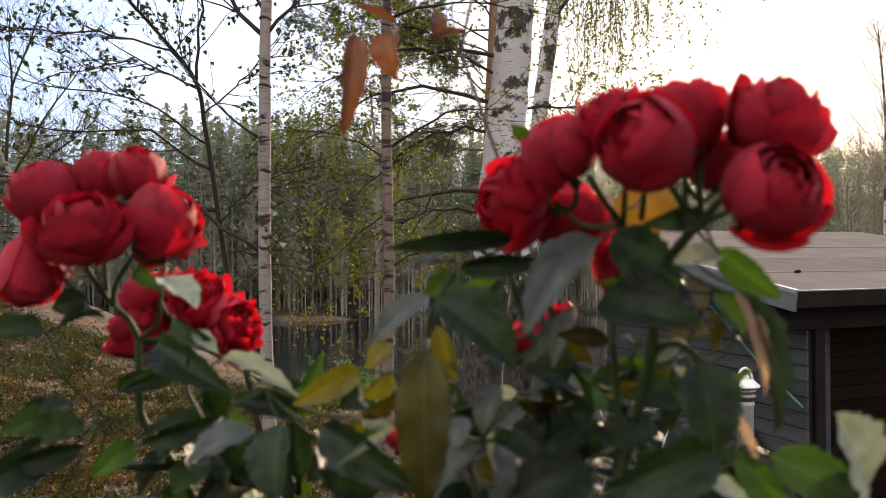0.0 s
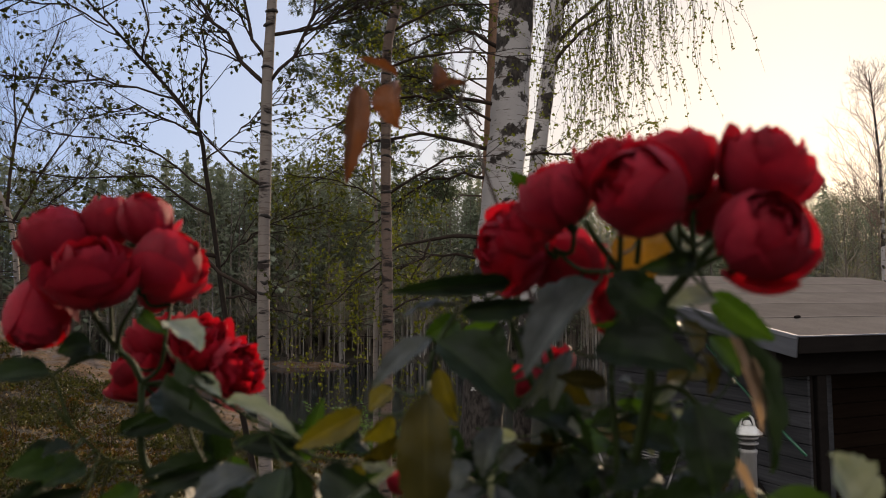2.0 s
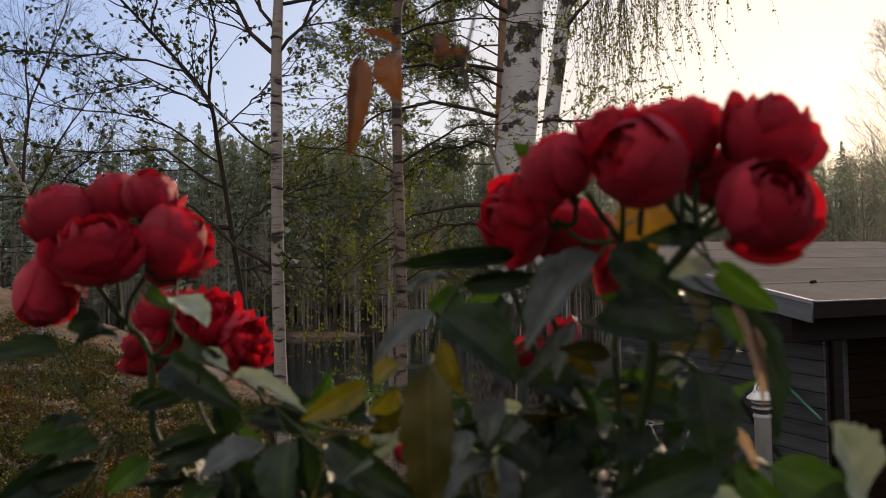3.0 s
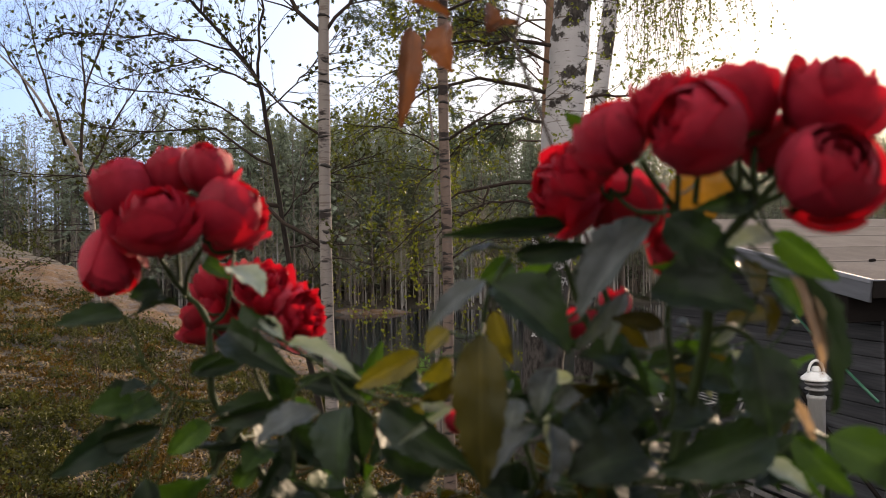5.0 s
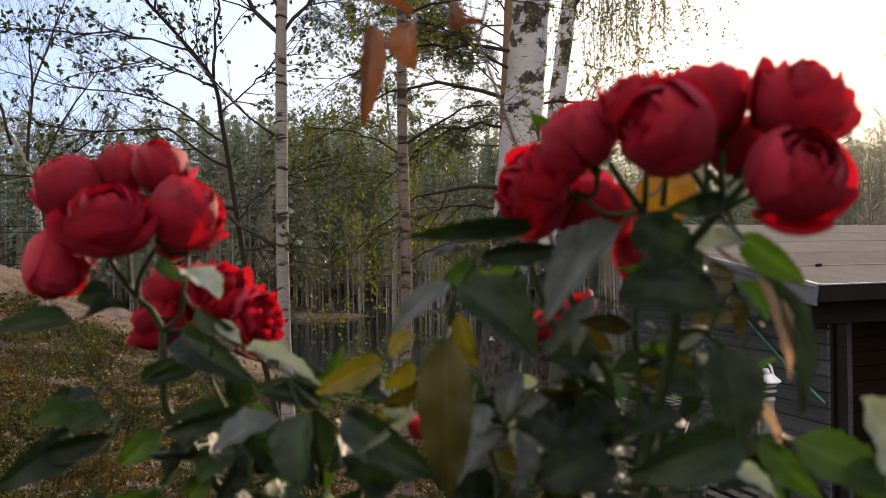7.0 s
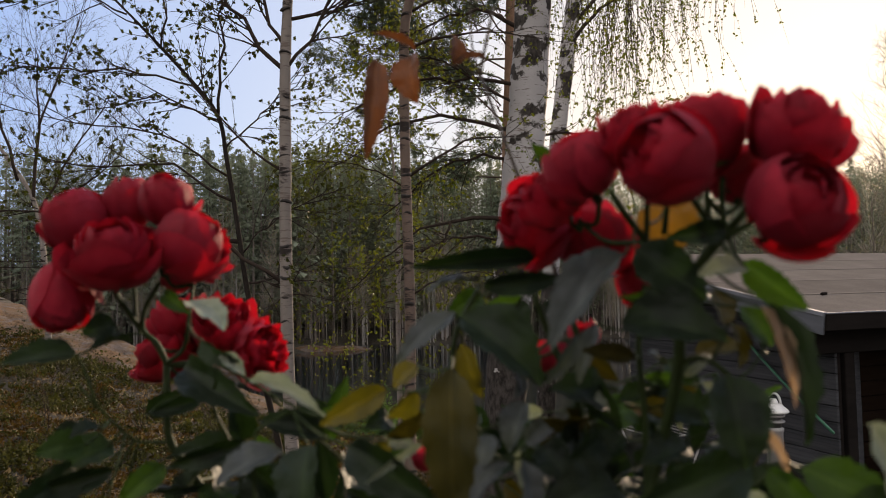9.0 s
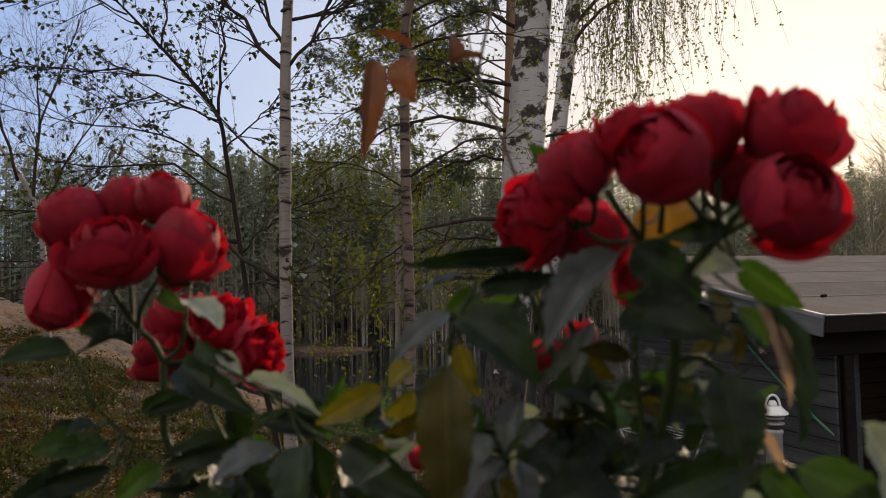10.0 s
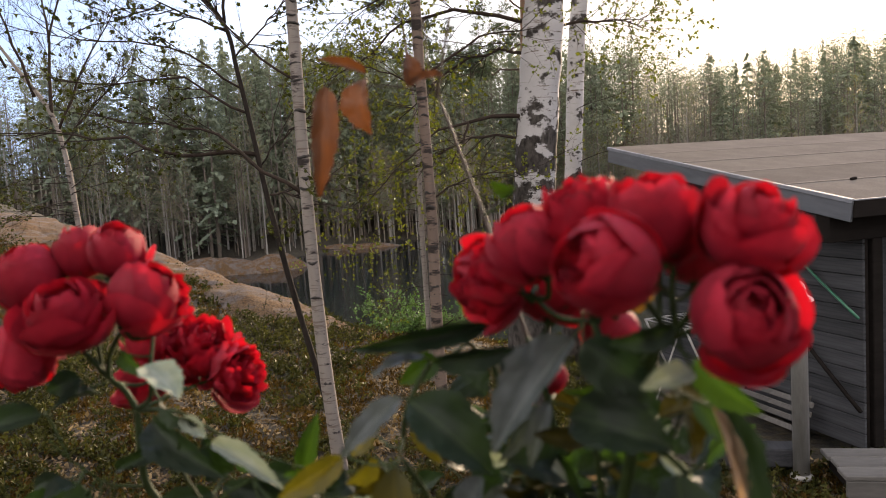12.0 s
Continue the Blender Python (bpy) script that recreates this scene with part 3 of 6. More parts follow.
part("verge_flashing", rounded_box("verge_flashing", (0.045, slope_len + 0.02, 0.034), 0.004, FLASHING), shed, pose(-0.018, RUN / 2, roof_z(RUN / 2) - 0.022, tilt, 0, 0))
part("roof_hook", rounded_box("roof_hook", (0.09, 0.03, 0.025), 0.006, FASCIA), roof_ob, pose(0.72 - LONG / 2, 0.66 - RUN / 2, 0.05, 0, 0, 20))

# walls of level boards
side_wall = part("side_wall", rounded_box("side_wall", (0.06, RUN - 0.63, 2.2), 0.004, FASCIA), shed, pose(0.42, 0.34 + (RUN - 0.75) / 2, FLOOR + 1.1))
board_h = 0.137
board_me = rounded_box("wall_board", (0.028, RUN - 0.58, board_h - 0.005), 0.006, BOARD)
for i in range(16):
    part("wall_board", board_me, side_wall, pose(-0.045, 0, -1.1 + board_h * (i + 0.5)))
part("gable_board", rounded_box("gable_board", (0.05, RUN - 0.75, 0.5), 0.004, BOARD), shed, pose(0.43, 0.4 + (RUN - 0.75) / 2, -0.27, tilt, 0, 0))
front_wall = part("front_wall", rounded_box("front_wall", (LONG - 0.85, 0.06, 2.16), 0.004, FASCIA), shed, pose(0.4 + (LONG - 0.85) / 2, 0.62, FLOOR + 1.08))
front_me = rounded_box("front_board", (LONG - 0.9, 0.028, board_h - 0.005), 0.006, SHADED_BOARD)
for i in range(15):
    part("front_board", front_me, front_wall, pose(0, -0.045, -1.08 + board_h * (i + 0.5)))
part("back_wall", rounded_box("back_wall", (LONG - 0.85, 0.06, 2.62), 0.004, FASCIA), shed, pose(0.4 + (LONG - 0.85) / 2, RUN - 0.35, FLOOR + 1.31))
part("end_wall", rounded_box("end_wall", (0.06, RUN - 0.75, 2.1), 0.004, FASCIA), shed, pose(LONG - 0.4, 0.4 + (RUN - 0.75) / 2, FLOOR + 1.05))
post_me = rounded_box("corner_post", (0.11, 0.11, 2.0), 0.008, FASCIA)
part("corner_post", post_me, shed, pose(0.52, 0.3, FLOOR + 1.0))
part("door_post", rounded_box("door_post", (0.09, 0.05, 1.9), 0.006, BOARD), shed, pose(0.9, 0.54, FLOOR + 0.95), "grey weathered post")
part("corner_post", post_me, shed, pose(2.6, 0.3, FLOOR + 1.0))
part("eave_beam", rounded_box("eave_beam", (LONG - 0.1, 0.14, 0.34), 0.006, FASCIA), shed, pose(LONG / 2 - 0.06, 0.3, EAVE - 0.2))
part("purlin_end", rounded_box("purlin_end", (0.5, 0.1, 0.13), 0.006, FASCIA), shed, pose(0.3, 1.9, roof_z(1.9) - 0.14))

# a low deck before the shed, and an old timber beside it
deck = tagged(new("plank_deck"), "bleached plank deck beside the shed", "deck")
deck.matrix_world = SHED @ pose(-0.2, 0.185, FLOOR + 0.13, 0, 0, -28)
plank_me = rounded_box("plank", (1.9, 0.185, 0.04), 0.008, GREY_WOOD)
for i in range(3):
    part("plank", plank_me, deck, pose(0.95 + 0.015 * (i % 2), -0.1 - i * 0.195, 0))
part("front_board", rounded_box("front_board", (1.88, 0.03, 0.13), 0.006, GREY_WOOD), deck, pose(0.95, -0.57, -0.087))
for x in (0.1, 1.7):
    part("joist", rounded_box("joist", (0.07, 0.56, 0.13), 0.006, FASCIA), deck, pose(x, -0.29, -0.087))
timber = tagged(part("old_timber", rounded_box("old_timber", (0.62, 0.2, 0.16), 0.012, BOARD), None, SHED @ pose(-0.55, 0.42, FLOOR + 0.08, 0, 0, -30)), "grey weathered timber lying beside the plank deck", "timber")

# slatted rack leaning on the side wall
rack = tagged(new("slatted_rack"), "weathered slatted wooden rack leaning on the wall", "rack")
rack.matrix_world = SHED @ pose(0.1, 1.15, FLOOR, 0, 18, 0)
slat_me = rounded_box("slat", (0.02, 1.0, 0.05), 0.004, GREY_WOOD)
for i in range(4):
    part("slat", slat_me, rack, pose(0, 0, 0.07 + 0.085 * i))
for y in (-0.4, 0.4):
    part("rail", rounded_box("rail", (0.03, 0.05, 0.4), 0.004, GREY_WOOD), rack, pose(0.026, y, 0.2))


def pole(label, a, b, r, material):
    g = Geo()
    a, b = Vector(a), Vector(b)
    g.tube([a.lerp(b, i / 6) + Vector((0, 0, -0.03 * math.sin(math.pi * i / 6))) for i in range(7)], [r] * 7, 8)
    ob = tagged(g.put("leaning_pole", material), label, "pole", "poles by the shed")
    ob.matrix_world = SHED
    return ob


pole("slim green coated pole leaning by the shed wall", (0.35, 1.47, -0.42), (0.25, 0.2, -1.28), 0.013, GREEN_POLE)
pole("dark pole leaning low on the shed wall", (0.33, 1.3, -1.2), (0.26, 0.2, -2.08), 0.018, FASCIA)

# bollard lamp: a pole with a dark neck and rings below a white band, and a hoop over a knob on top
WHITE_CAP.node_tree.nodes["Principled BSDF"].inputs["Specular IOR Level"].default_value = 0.2
NECK = surface("dark_metal_neck", (0.03, 0.028, 0.027), (0.06, 0.056, 0.054), 9, 0.6, 0.1, 0.001, metal=0.4)
lamp = tagged(new("bollard_lamp"), "grey metal bollard lamp with a white cap and hoop", "lamp")
lamp.matrix_world = pose(2.41, 6.0, -2.52)
part("base_plate", lathe("base_plate", [(0.088, 0), (0.088, 0.02), (0.065, 0.035)], 20, STEEL), lamp)
part("pole", lathe("pole", [(0.064, 0.0), (0.064, 1.30), (0.072, 1.315), (0.072, 1.335), (0.06, 1.345)], 24, STEEL), lamp)
part("neck", lathe("neck", [(0.055, 1.34), (0.055, 1.46)], 20, NECK), lamp)
ring_me = lathe("ring", [(0.05, 0), (0.078, 0.006), (0.084, 0.014), (0.078, 0.022), (0.05, 0.028)], 24, STEEL)
for z in (1.375, 1.42):
    part("ring", ring_me, lamp, pose(0, 0, z))
part("cap", lathe("cap", [(0.06, 0), (0.108, 0.0), (0.116, 0.008), (0.112, 0.018), (0.075, 0.05), (0.066, 0.062), (0.03, 0.066)], 28, WHITE_CAP), lamp, pose(0, 0, 1.458), "white enamel cap")
part("knob", lathe("knob", [(0.028, 0), (0.036, 0.02), (0.022, 0.045)], 14, WHITE_CAP), lamp, pose(0, 0, 1.52))
g = Geo()
g.tube([Vector((0.066 * math.cos(a), 0, 0.095 * math.sin(a))) for a in [math.pi * i / 14 for i in range(15)]], [0.01] * 15, 8)
part("handle", g.mesh("handle", WHITE_CAP), lamp, pose(0, 0, 1.515, 0, 0, 15))

# drying rack and crate by the shed
airer = tagged(new("drying_rack"), "grey metal folding drying rack with crossed legs", "drying rack")
airer.matrix_world = pose(1.85, 7.3, -2.6, 0, 0, 25)


def rod(name, a, b, r=0.009):
    g = Geo()
    a, b = Vector(a), Vector(b)
    g.tube([a, a.lerp(b, 0.5), b], [r] * 3, 6)
    g.put(name, STEEL, airer)


for y in (-0.3, 0.3):
    rod("leg", (-0.3, y, 0), (0.25, y, 1.15), 0.011)
    rod("leg", (0.3, y, 0), (-0.25, y, 1.15), 0.011)
for i in range(6):
    rod("rod", (-0.25 + 0.1 * i, -0.3, 1.15), (-0.25 + 0.1 * i, 0.3, 1.15), 0.006)
rod("rail", (-0.26, -0.3, 1.15), (0.26, -0.3, 1.15))
rod("rail", (-0.26, 0.3, 1.15), (0.26, 0.3, 1.15))

crate = tagged(new("white_crate"), "pale painted wooden crate beyond the birches", "crate")
crate.matrix_world = pose(1.42, 9.3, land(1.42, 9.3) - 0.02, 0, 0, 12) @ Matrix.Scale(0.8, 4)
side_me = rounded_box("crate_slat", (0.5, 0.018, 0.085), 0.004, WHITE_CAP)
for i in range(4):
    part("crate_slat", side_me, crate, pose(0, -0.16, 0.06 + 0.1 * i))
    part("crate_slat", side_me, crate, pose(0, 0.16, 0.06 + 0.1 * i))
for x in (-0.235, 0.235):
    for y in (-0.14, 0.14):
        part("corner_batten", rounded_box("corner_batten", (0.03, 0.022, 0.42), 0.004, GREY_WOOD), crate, pose(x, y, 0.21))
part("crate_bottom", rounded_box("crate_bottom", (0.44, 0.3, 0.015), 0.003, GREY_WOOD), crate, pose(0, 0, 0.02))


# near trees
rand_unit = rand_way


def bend(a, b, rng, wobble, n=6, sag=0.0):
    """A crooked line from a to b."""
    a, b = Vector(a), Vector(b)
    k = (b - a).length * wobble
    off = Vector((0, 0, 0))
    pts = []
    for i in range(n + 1):
        u = i / n
        pts.append(a.lerp(b, u) + off * math.sin(math.pi * min(u * 1.2, 1)) + Vector((0, 0, -sag * 4 * u * (1 - u))))
        off += rand_unit(rng) * k * 0.35
    return pts


def taper(r0, r1, n):
    return [r0 + (r1 - r0) * i / (n - 1) for i in range(n)]


class Tree:
    """A tree of named parts: trunk, limbs, one mesh of twigs and one of leaves."""

    def __init__(self, name, label, category, base, bark, twig, leaf, seed):
        self.top = tagged(new(name), label, category)
        self.top.matrix_world = Matrix.Translation(base)
        self.base, self.bark, self.twig, self.leaf = Vector(base), bark, twig, leaf
        self.rng = random.Random(seed)
        self.twigs, self.leaves, self.limbs = Geo(), Geo(), []

    def trunk(self, points, radii, sides=12, fine=5):
        pts, rad = [], []
        for i in range(len(points) - 1):
            p0, p1 = Vector(points[max(i - 1, 0)]), Vector(points[i])
            p2, p3 = Vector(points[i + 1]), Vector(points[min(i + 2, len(points) - 1)])
            for j in range(fine):
                u = j / fine
                pts.append(0.5 * (2 * p1 + (p2 - p0) * u + (2 * p0 - 5 * p1 + 4 * p2 - p3) * u * u + (3 * p1 - p0 - 3 * p2 + p3) * u ** 3))
                rad.append((radii[i] + (radii[i + 1] - radii[i]) * u) * self.rng.uniform(0.96, 1.05))
        pts.append(Vector(points[-1]))
        rad.append(radii[-1])
        g = Geo()
        g.tube([p - self.base for p in pts], rad, sides)
        g.put("trunk", self.bark, self.top)
        self.line = pts
        return pts

    def scars(self, radius, gap, low=-2.3, high=3.2):
        """Dark raised marks round the trunk where old twigs fell."""
        z = low
        line = self.line
        while z < high:
            i = min(range(len(line)), key=lambda k: abs(line[k].z - z))
            g, wide, thick = Geo(), self.rng.uniform(1.2, 5.2), self.rng.uniform(0.35, 0.95)
            start = 4.71 - wide / 2 + self.rng.uniform(-0.7, 0.7)
            g.tube([Vector((radius * 0.97 * math.cos(start + wide * a / 6), radius * 0.97 * math.sin(start + wide * a / 6), 0.008 * math.sin(a + z * 9))) for a in range(7)], [thick * r for r in (0.005, 0.012, 0.016, 0.02, 0.016, 0.012, 0.005)], 5)
            ob = g.put("bark_scar", SCAR, self.top)
            ob.matrix_basis = Matrix.Translation(Vector((line[i].x, line[i].y, z)) - self.base)
            z += gap * self.rng.uniform(0.25, 1.9)

    def limb(self, points, r0, r1, sides=6, bark=None):
        g, r0, r1 = Geo(), r0 * 1.25, r1 * 1.3
        g.tube([Vector(p) - self.base for p in points], taper(r0, r1, len(points)), sides)
        g.put("limb", bark or self.twig, self.top)
        self.limbs.append((points, r0, r1))
        return points

    def leaf_at(self, p, size, droop=0.3):
        r = self.rng
        way = (rand_unit(r) + Vector((0, 0, -droop))).normalized()
        self.leaves.blade(p - self.base, way, way.cross(rand_unit(r)).normalized(), size * r.uniform(0.7, 1.3), size * r.uniform(0.5, 0.8))
        way = (way + rand_unit(r) * 0.8).normalized()
        self.leaves.blade(p - self.base, way, way.cross(rand_unit(r)).normalized(), size * r.uniform(0.6, 1.1), size * r.uniform(0.5, 0.8))

    def spray(self, start, way, length, r, depth, leaf=0.03, density=10, rise=0.0, wander=0.35, fork=3):
        """Branching twigs with leaves; rise > 0 turns up, < 0 hangs."""
        rng = self.rng
        n = max(3, int(length / 0.12)) if length > 0.35 else 3
        p, d, pts = Vector(start), Vector(way).normalized(), [Vector(start)]
        for i in range(n):
            d = (d + rand_unit(rng) * wander * 0.5 + Vector((0, 0, rise * 0.25))).normalized()
            p = p + d * (length / n)
            pts.append(p.copy())
        self.twigs.tube([q - self.base for q in pts], taper(r, max(r * 0.35, 0.0007), len(pts)), 4 if r > 0.003 else 3, cap=False)
        if depth > 0:
            for _ in range(fork):
                u = rng.uniform(0.25, 1.0)
                i = min(int(u * n), n - 1)
                q = pts[i].lerp(pts[i + 1], u * n - i)
                dd = (pts[i + 1] - pts[i]).normalized()
                side = (dd + rand_unit(rng) * 0.8).normalized()
                self.spray(q, side, length * rng.uniform(0.4, 0.65), r * 0.55, depth - 1, leaf, density, rise, wander, fork)
        if leaf and depth < 2:
            for _ in range(max(1, int(length * density))):
                u = rng.random() * n
                i = min(int(u), n - 1)
                self.leaf_at(pts[i].lerp(pts[i + 1], u - i), leaf)

    def tuft(self, p, way, size, n=16):
        rng = self.rng
        for _ in range(n):
            w = (Vector(way) * 0.7 + rand_unit(rng)).normalized()
            self.leaves.blade(p - self.base, w, w.cross(rand_unit(rng)).normalized(), size * rng.uniform(0.7, 1.2), size * 0.1, fold=0)

    def done(self, twig_name="twig", leaf_name="foliage"):
        if self.twigs.f:
            tagged(self.twigs.put(twig_name, self.twig, self.top), kind="stuff")
        if self.leaves.f:
            tagged(self.leaves.put(leaf_name, self.leaf, self.top, smooth=False), kind="stuff")
        return self.top


# slim forked birch on the bank
t = Tree("slim_birch", "slim pale birch with a forked top and dark scars", "tree", (-1.39, 6.0, -2.5), BIRCH_YOUNG, TWIG, DARK_LEAF, 21)
t.trunk([(-1.36, 6.0, -2.5), (-1.43, 6.0, -1.6), (-1.47, 6.0, -0.6), (-1.48, 6.0, 0.4), (-1.475, 6.0, 1.2), (-1.47, 6.0, 1.84), (-1.44, 6.02, 2.6), (-1.42, 6.05, 3.6), (-1.4, 6.1, 4.6)], [0.066, 0.056, 0.052, 0.05, 0.047, 0.045, 0.04, 0.03, 0.012])
t.scars(0.05, 0.2)
rng = t.rng
for end, r in (((-2.35, 5.9, 3.0), 0.018), ((-0.45, 6.2, 2.75), 0.013), ((-0.7, 5.8, 3.4), 0.013), ((-2.0, 6.2, 3.6), 0.014)):
    pts = t.limb(bend((-1.47, 6.0, 1.8 if r > 0.017 else rng.uniform(1.75, 2.5)), end, rng, 0.1, 10, 0.08), r, 0.005)
    for q in pts[2:]:
        for _ in range(2):
            t.spray(q, (end[0] + 1.47, rng.uniform(-0.6, 0.6), rng.uniform(0.1, 1.2)), rng.uniform(0.35, 0.8), 0.008, 2, 0.046, 9, 0.15)
pts = t.limb(bend((-1.48, 6.0, 0.95), (-2.3, 6.1, 1.75), rng, 0.06, 6, 0.05), 0.01, 0.004)
for q in pts[2:]:
    t.spray(q, (-0.7, 0.1, 0.8), 0.6, 0.005, 2, 0.05, 7, 0.1)
t.done()

# crooked dark sapling in front of it
t = Tree("dark_sapling", "crooked dark sapling with opening leaf buds", "tree", (-1.46, 6.25, -2.5), BARK_DARK, TWIG, DARK_LEAF, 22)
pts = t.trunk([(-1.36, 6.2, -2.5), (-1.47, 6.2, -1.92), (-1.71, 6.2, -0.82), (-1.86, 6.2, -0.02), (-1.95, 6.2, 0.6), (-2.03, 6.2, 1.1), (-2.11, 6.2, 1.5), (-2.42, 6.2, 1.9), (-2.78, 6.2, 2.3), (-3.15, 6.2, 2.7), (-3.5, 6.2, 3.2)], [0.032, 0.028, 0.025, 0.022, 0.02, 0.018, 0.017, 0.014, 0.011, 0.008, 0.004], 8)
rng = t.rng
for a, b, r in (((-2.1, 6.2, 1.5), (-2.0, 6.1, 2.7), 0.012), ((-1.98, 6.2, 0.75), (-3.5, 6.0, 1.1), 0.011), ((-1.92, 6.2, 0.4), (-4.1, 6.1, 0.72), 0.017), ((-1.84, 6.2, 0.05), (-1.45, 6.1, -0.05), 0.009),
                ((-2.1, 6.2, 1.45), (-3.3, 6.3, 1.6), 0.008), ((-2.3, 6.2, 1.75), (-3.7, 6.0, 1.9), 0.008), ((-2.6, 6.2, 2.1), (-2.5, 6.0, 3.1), 0.008), ((-2.05, 6.2, 1.2), (-1.45, 6.3, 1.75), 0.007), ((-2.9, 6.2, 2.4), (-4.1, 6.1, 2.5), 0.007), ((-1.9, 6.2, 0.3), (-1.2, 6.0, 0.75), 0.006), ((-1.52, 6.08, 0.04), (-3.2, 6.1, 0.8), 0.016), ((-2.0, 6.2, 0.95), (-3.6, 6.0, 1.5), 0.009)):
    line = t.limb(bend(a, b, rng, 0.13, 10, -0.05), r, 0.003)
    for q in line[2:]:
        t.spray(q, Vector(b) - Vector(a) + rand_unit(rng) * 0.7, rng.uniform(0.25, 0.6), 0.006, 2, 0.046, 9, 0.05)
for q in pts[-22:]:
    t.spray(q, (rng.uniform(-1, 0.6), rng.uniform(-0.5, 0.5), rng.uniform(0.2, 1)), rng.uniform(0.3, 0.7), 0.007, 2, 0.046, 9, 0.05)
t.done()

# second slim birch, its middle dark
t = Tree("slim_birch", "slim birch with peeling brown and white bark", "tree", (-0.54, 6.8, -2.6), BIRCH_BROWN, TWIG, NEW_LEAF, 23)
t.trunk([(-0.53, 6.8, -2.6), (-0.55, 6.8, -1.4), (-0.53, 6.8, -0.3), (-0.54, 6.8, 0.5), (-0.55, 6.8, 1.3), (-0.54, 6.8, 2.3), (-0.5, 6.8, 2.6), (-0.42, 6.8, 2.95), (-0.4, 6.8, 3.7), (-0.45, 6.8, 4.8)], [0.062, 0.055, 0.051, 0.049, 0.047, 0.046, 0.046, 0.044, 0.036, 0.018])
t.scars(0.049, 0.24)
rng = t.rng
for a, b, r in (((-0.5, 6.8, 2.55), (0.6, 7.0, 2.9), 0.012), ((-0.54, 6.8, 2.2), (0.7, 6.7, 2.25), 0.012), ((-0.5, 6.8, 2.7), (-1.3, 6.9, 3.1), 0.014), ((-0.54, 6.8, 1.0), (0.5, 6.7, 1.35), 0.012), ((-0.54, 6.8, 0.9), (-1.3, 7.0, 1.2), 0.008), ((-0.53, 6.8, -0.1), (0.25, 6.9, 0.1), 0.008), ((-0.54, 6.8, 0.4), (-1.2, 6.7, -0.2), 0.007)):
    line = t.limb(bend(a, b, rng, 0.08, 8, -0.08), r, 0.003)
    for q in line[2:]:
        t.spray(q, Vector(b) - Vector(a) + rand_unit(rng) * 0.6, rng.uniform(0.3, 0.75), 0.004, 2, 0.036, 10, -0.15, 0.55)
t.done()

# big weeping birch
t = Tree("big_birch", "large white birch with black cracked bark and hanging twigs", "tree", (0.3, 7.5, -2.6), BIRCH_OLD, TWIG, NEW_LEAF, 24)
t.trunk([(0.26, 7.5, -2.7), (0.34, 7.5, -1.4), (0.46, 7.5, -0.1), (0.56, 7.5, 0.9), (0.62, 7.5, 1.4), (0.70, 7.5, 2.3), (0.77, 7.5, 3.3), (0.85, 7.5, 4.6), (0.95, 7.5, 6.5)], [0.25, 0.215, 0.205, 0.2, 0.197, 0.19, 0.185, 0.17, 0.13], 18)
rng = t.rng
for a, b in (((0.8, 7.5, 3.9), (2.0, 6.8, 4.3)), ((0.8, 7.5, 3.7), (2.3, 7.2, 3.7)), ((0.85, 7.5, 4.4), (2.35, 6.8, 4.1)), ((0.8, 7.5, 4.2), (1.8, 8.2, 4.2)), ((0.8, 7.5, 3.3), (1.7, 7.0, 3.3))):
    line = t.limb(bend(a, b, rng, 0.06, 9, -0.2), 0.03, 0.008)
    for q in line[2:]:
        for _ in range(2):
            s = q + Vector((rng.uniform(-0.3, 0.3), rng.uniform(-0.3, 0.3), 0))
            t.spray(q, s - q + Vector((0.05, 0, -0.2)), rng.uniform(0.7, 1.9), 0.0045, 1, 0.033, 9, -1.1, 0.22, 4)
for a, b, r in (((0.62, 7.5, 1.55), (-1.5, 7.8, 1.25), 0.02), ((0.66, 7.5, 2.0), (-1.2, 7.3, 1.75), 0.018), ((0.6, 7.5, 1.25), (-0.9, 7.9, 0.75), 0.016), ((0.7, 7.5, 2.6), (-0.8, 7.7, 2.55), 0.02), ((0.5, 7.5, 0.4), (-0.6, 7.4, 0.25), 0.014),
                ((0.64, 7.5, 1.75), (-0.4, 7.2, 2.25), 0.014), ((0.62, 7.5, 1.4), (1.6, 7.8, 1.5), 0.014)):
    line = t.limb(bend(a, b, rng, 0.11, 10, -0.15), r, 0.004)
    for q in line[3:]:
        for _ in range(3):
            t.spray(q, (Vector(b) - Vector(a)).normalized() + rand_unit(rng) * 0.8, rng.uniform(0.35, 0.85), 0.0045, 2, 0.042, 11, -0.25, 0.6)
knot = t.limb(bend((0.5, 7.45, 0.62), (-0.15, 7.3, 0.62), rng, 0.05, 6, -0.04), 0.022, 0.012, 8, TWIG)
t.limb(bend(knot[-1], (-0.35, 7.2, 0.2), rng, 0.16, 7), 0.011, 0.004, 6, TWIG)
t.limb(bend(knot[-1], (-0.75, 7.3, 0.42), rng, 0.14, 7), 0.012, 0.004)
t.done()

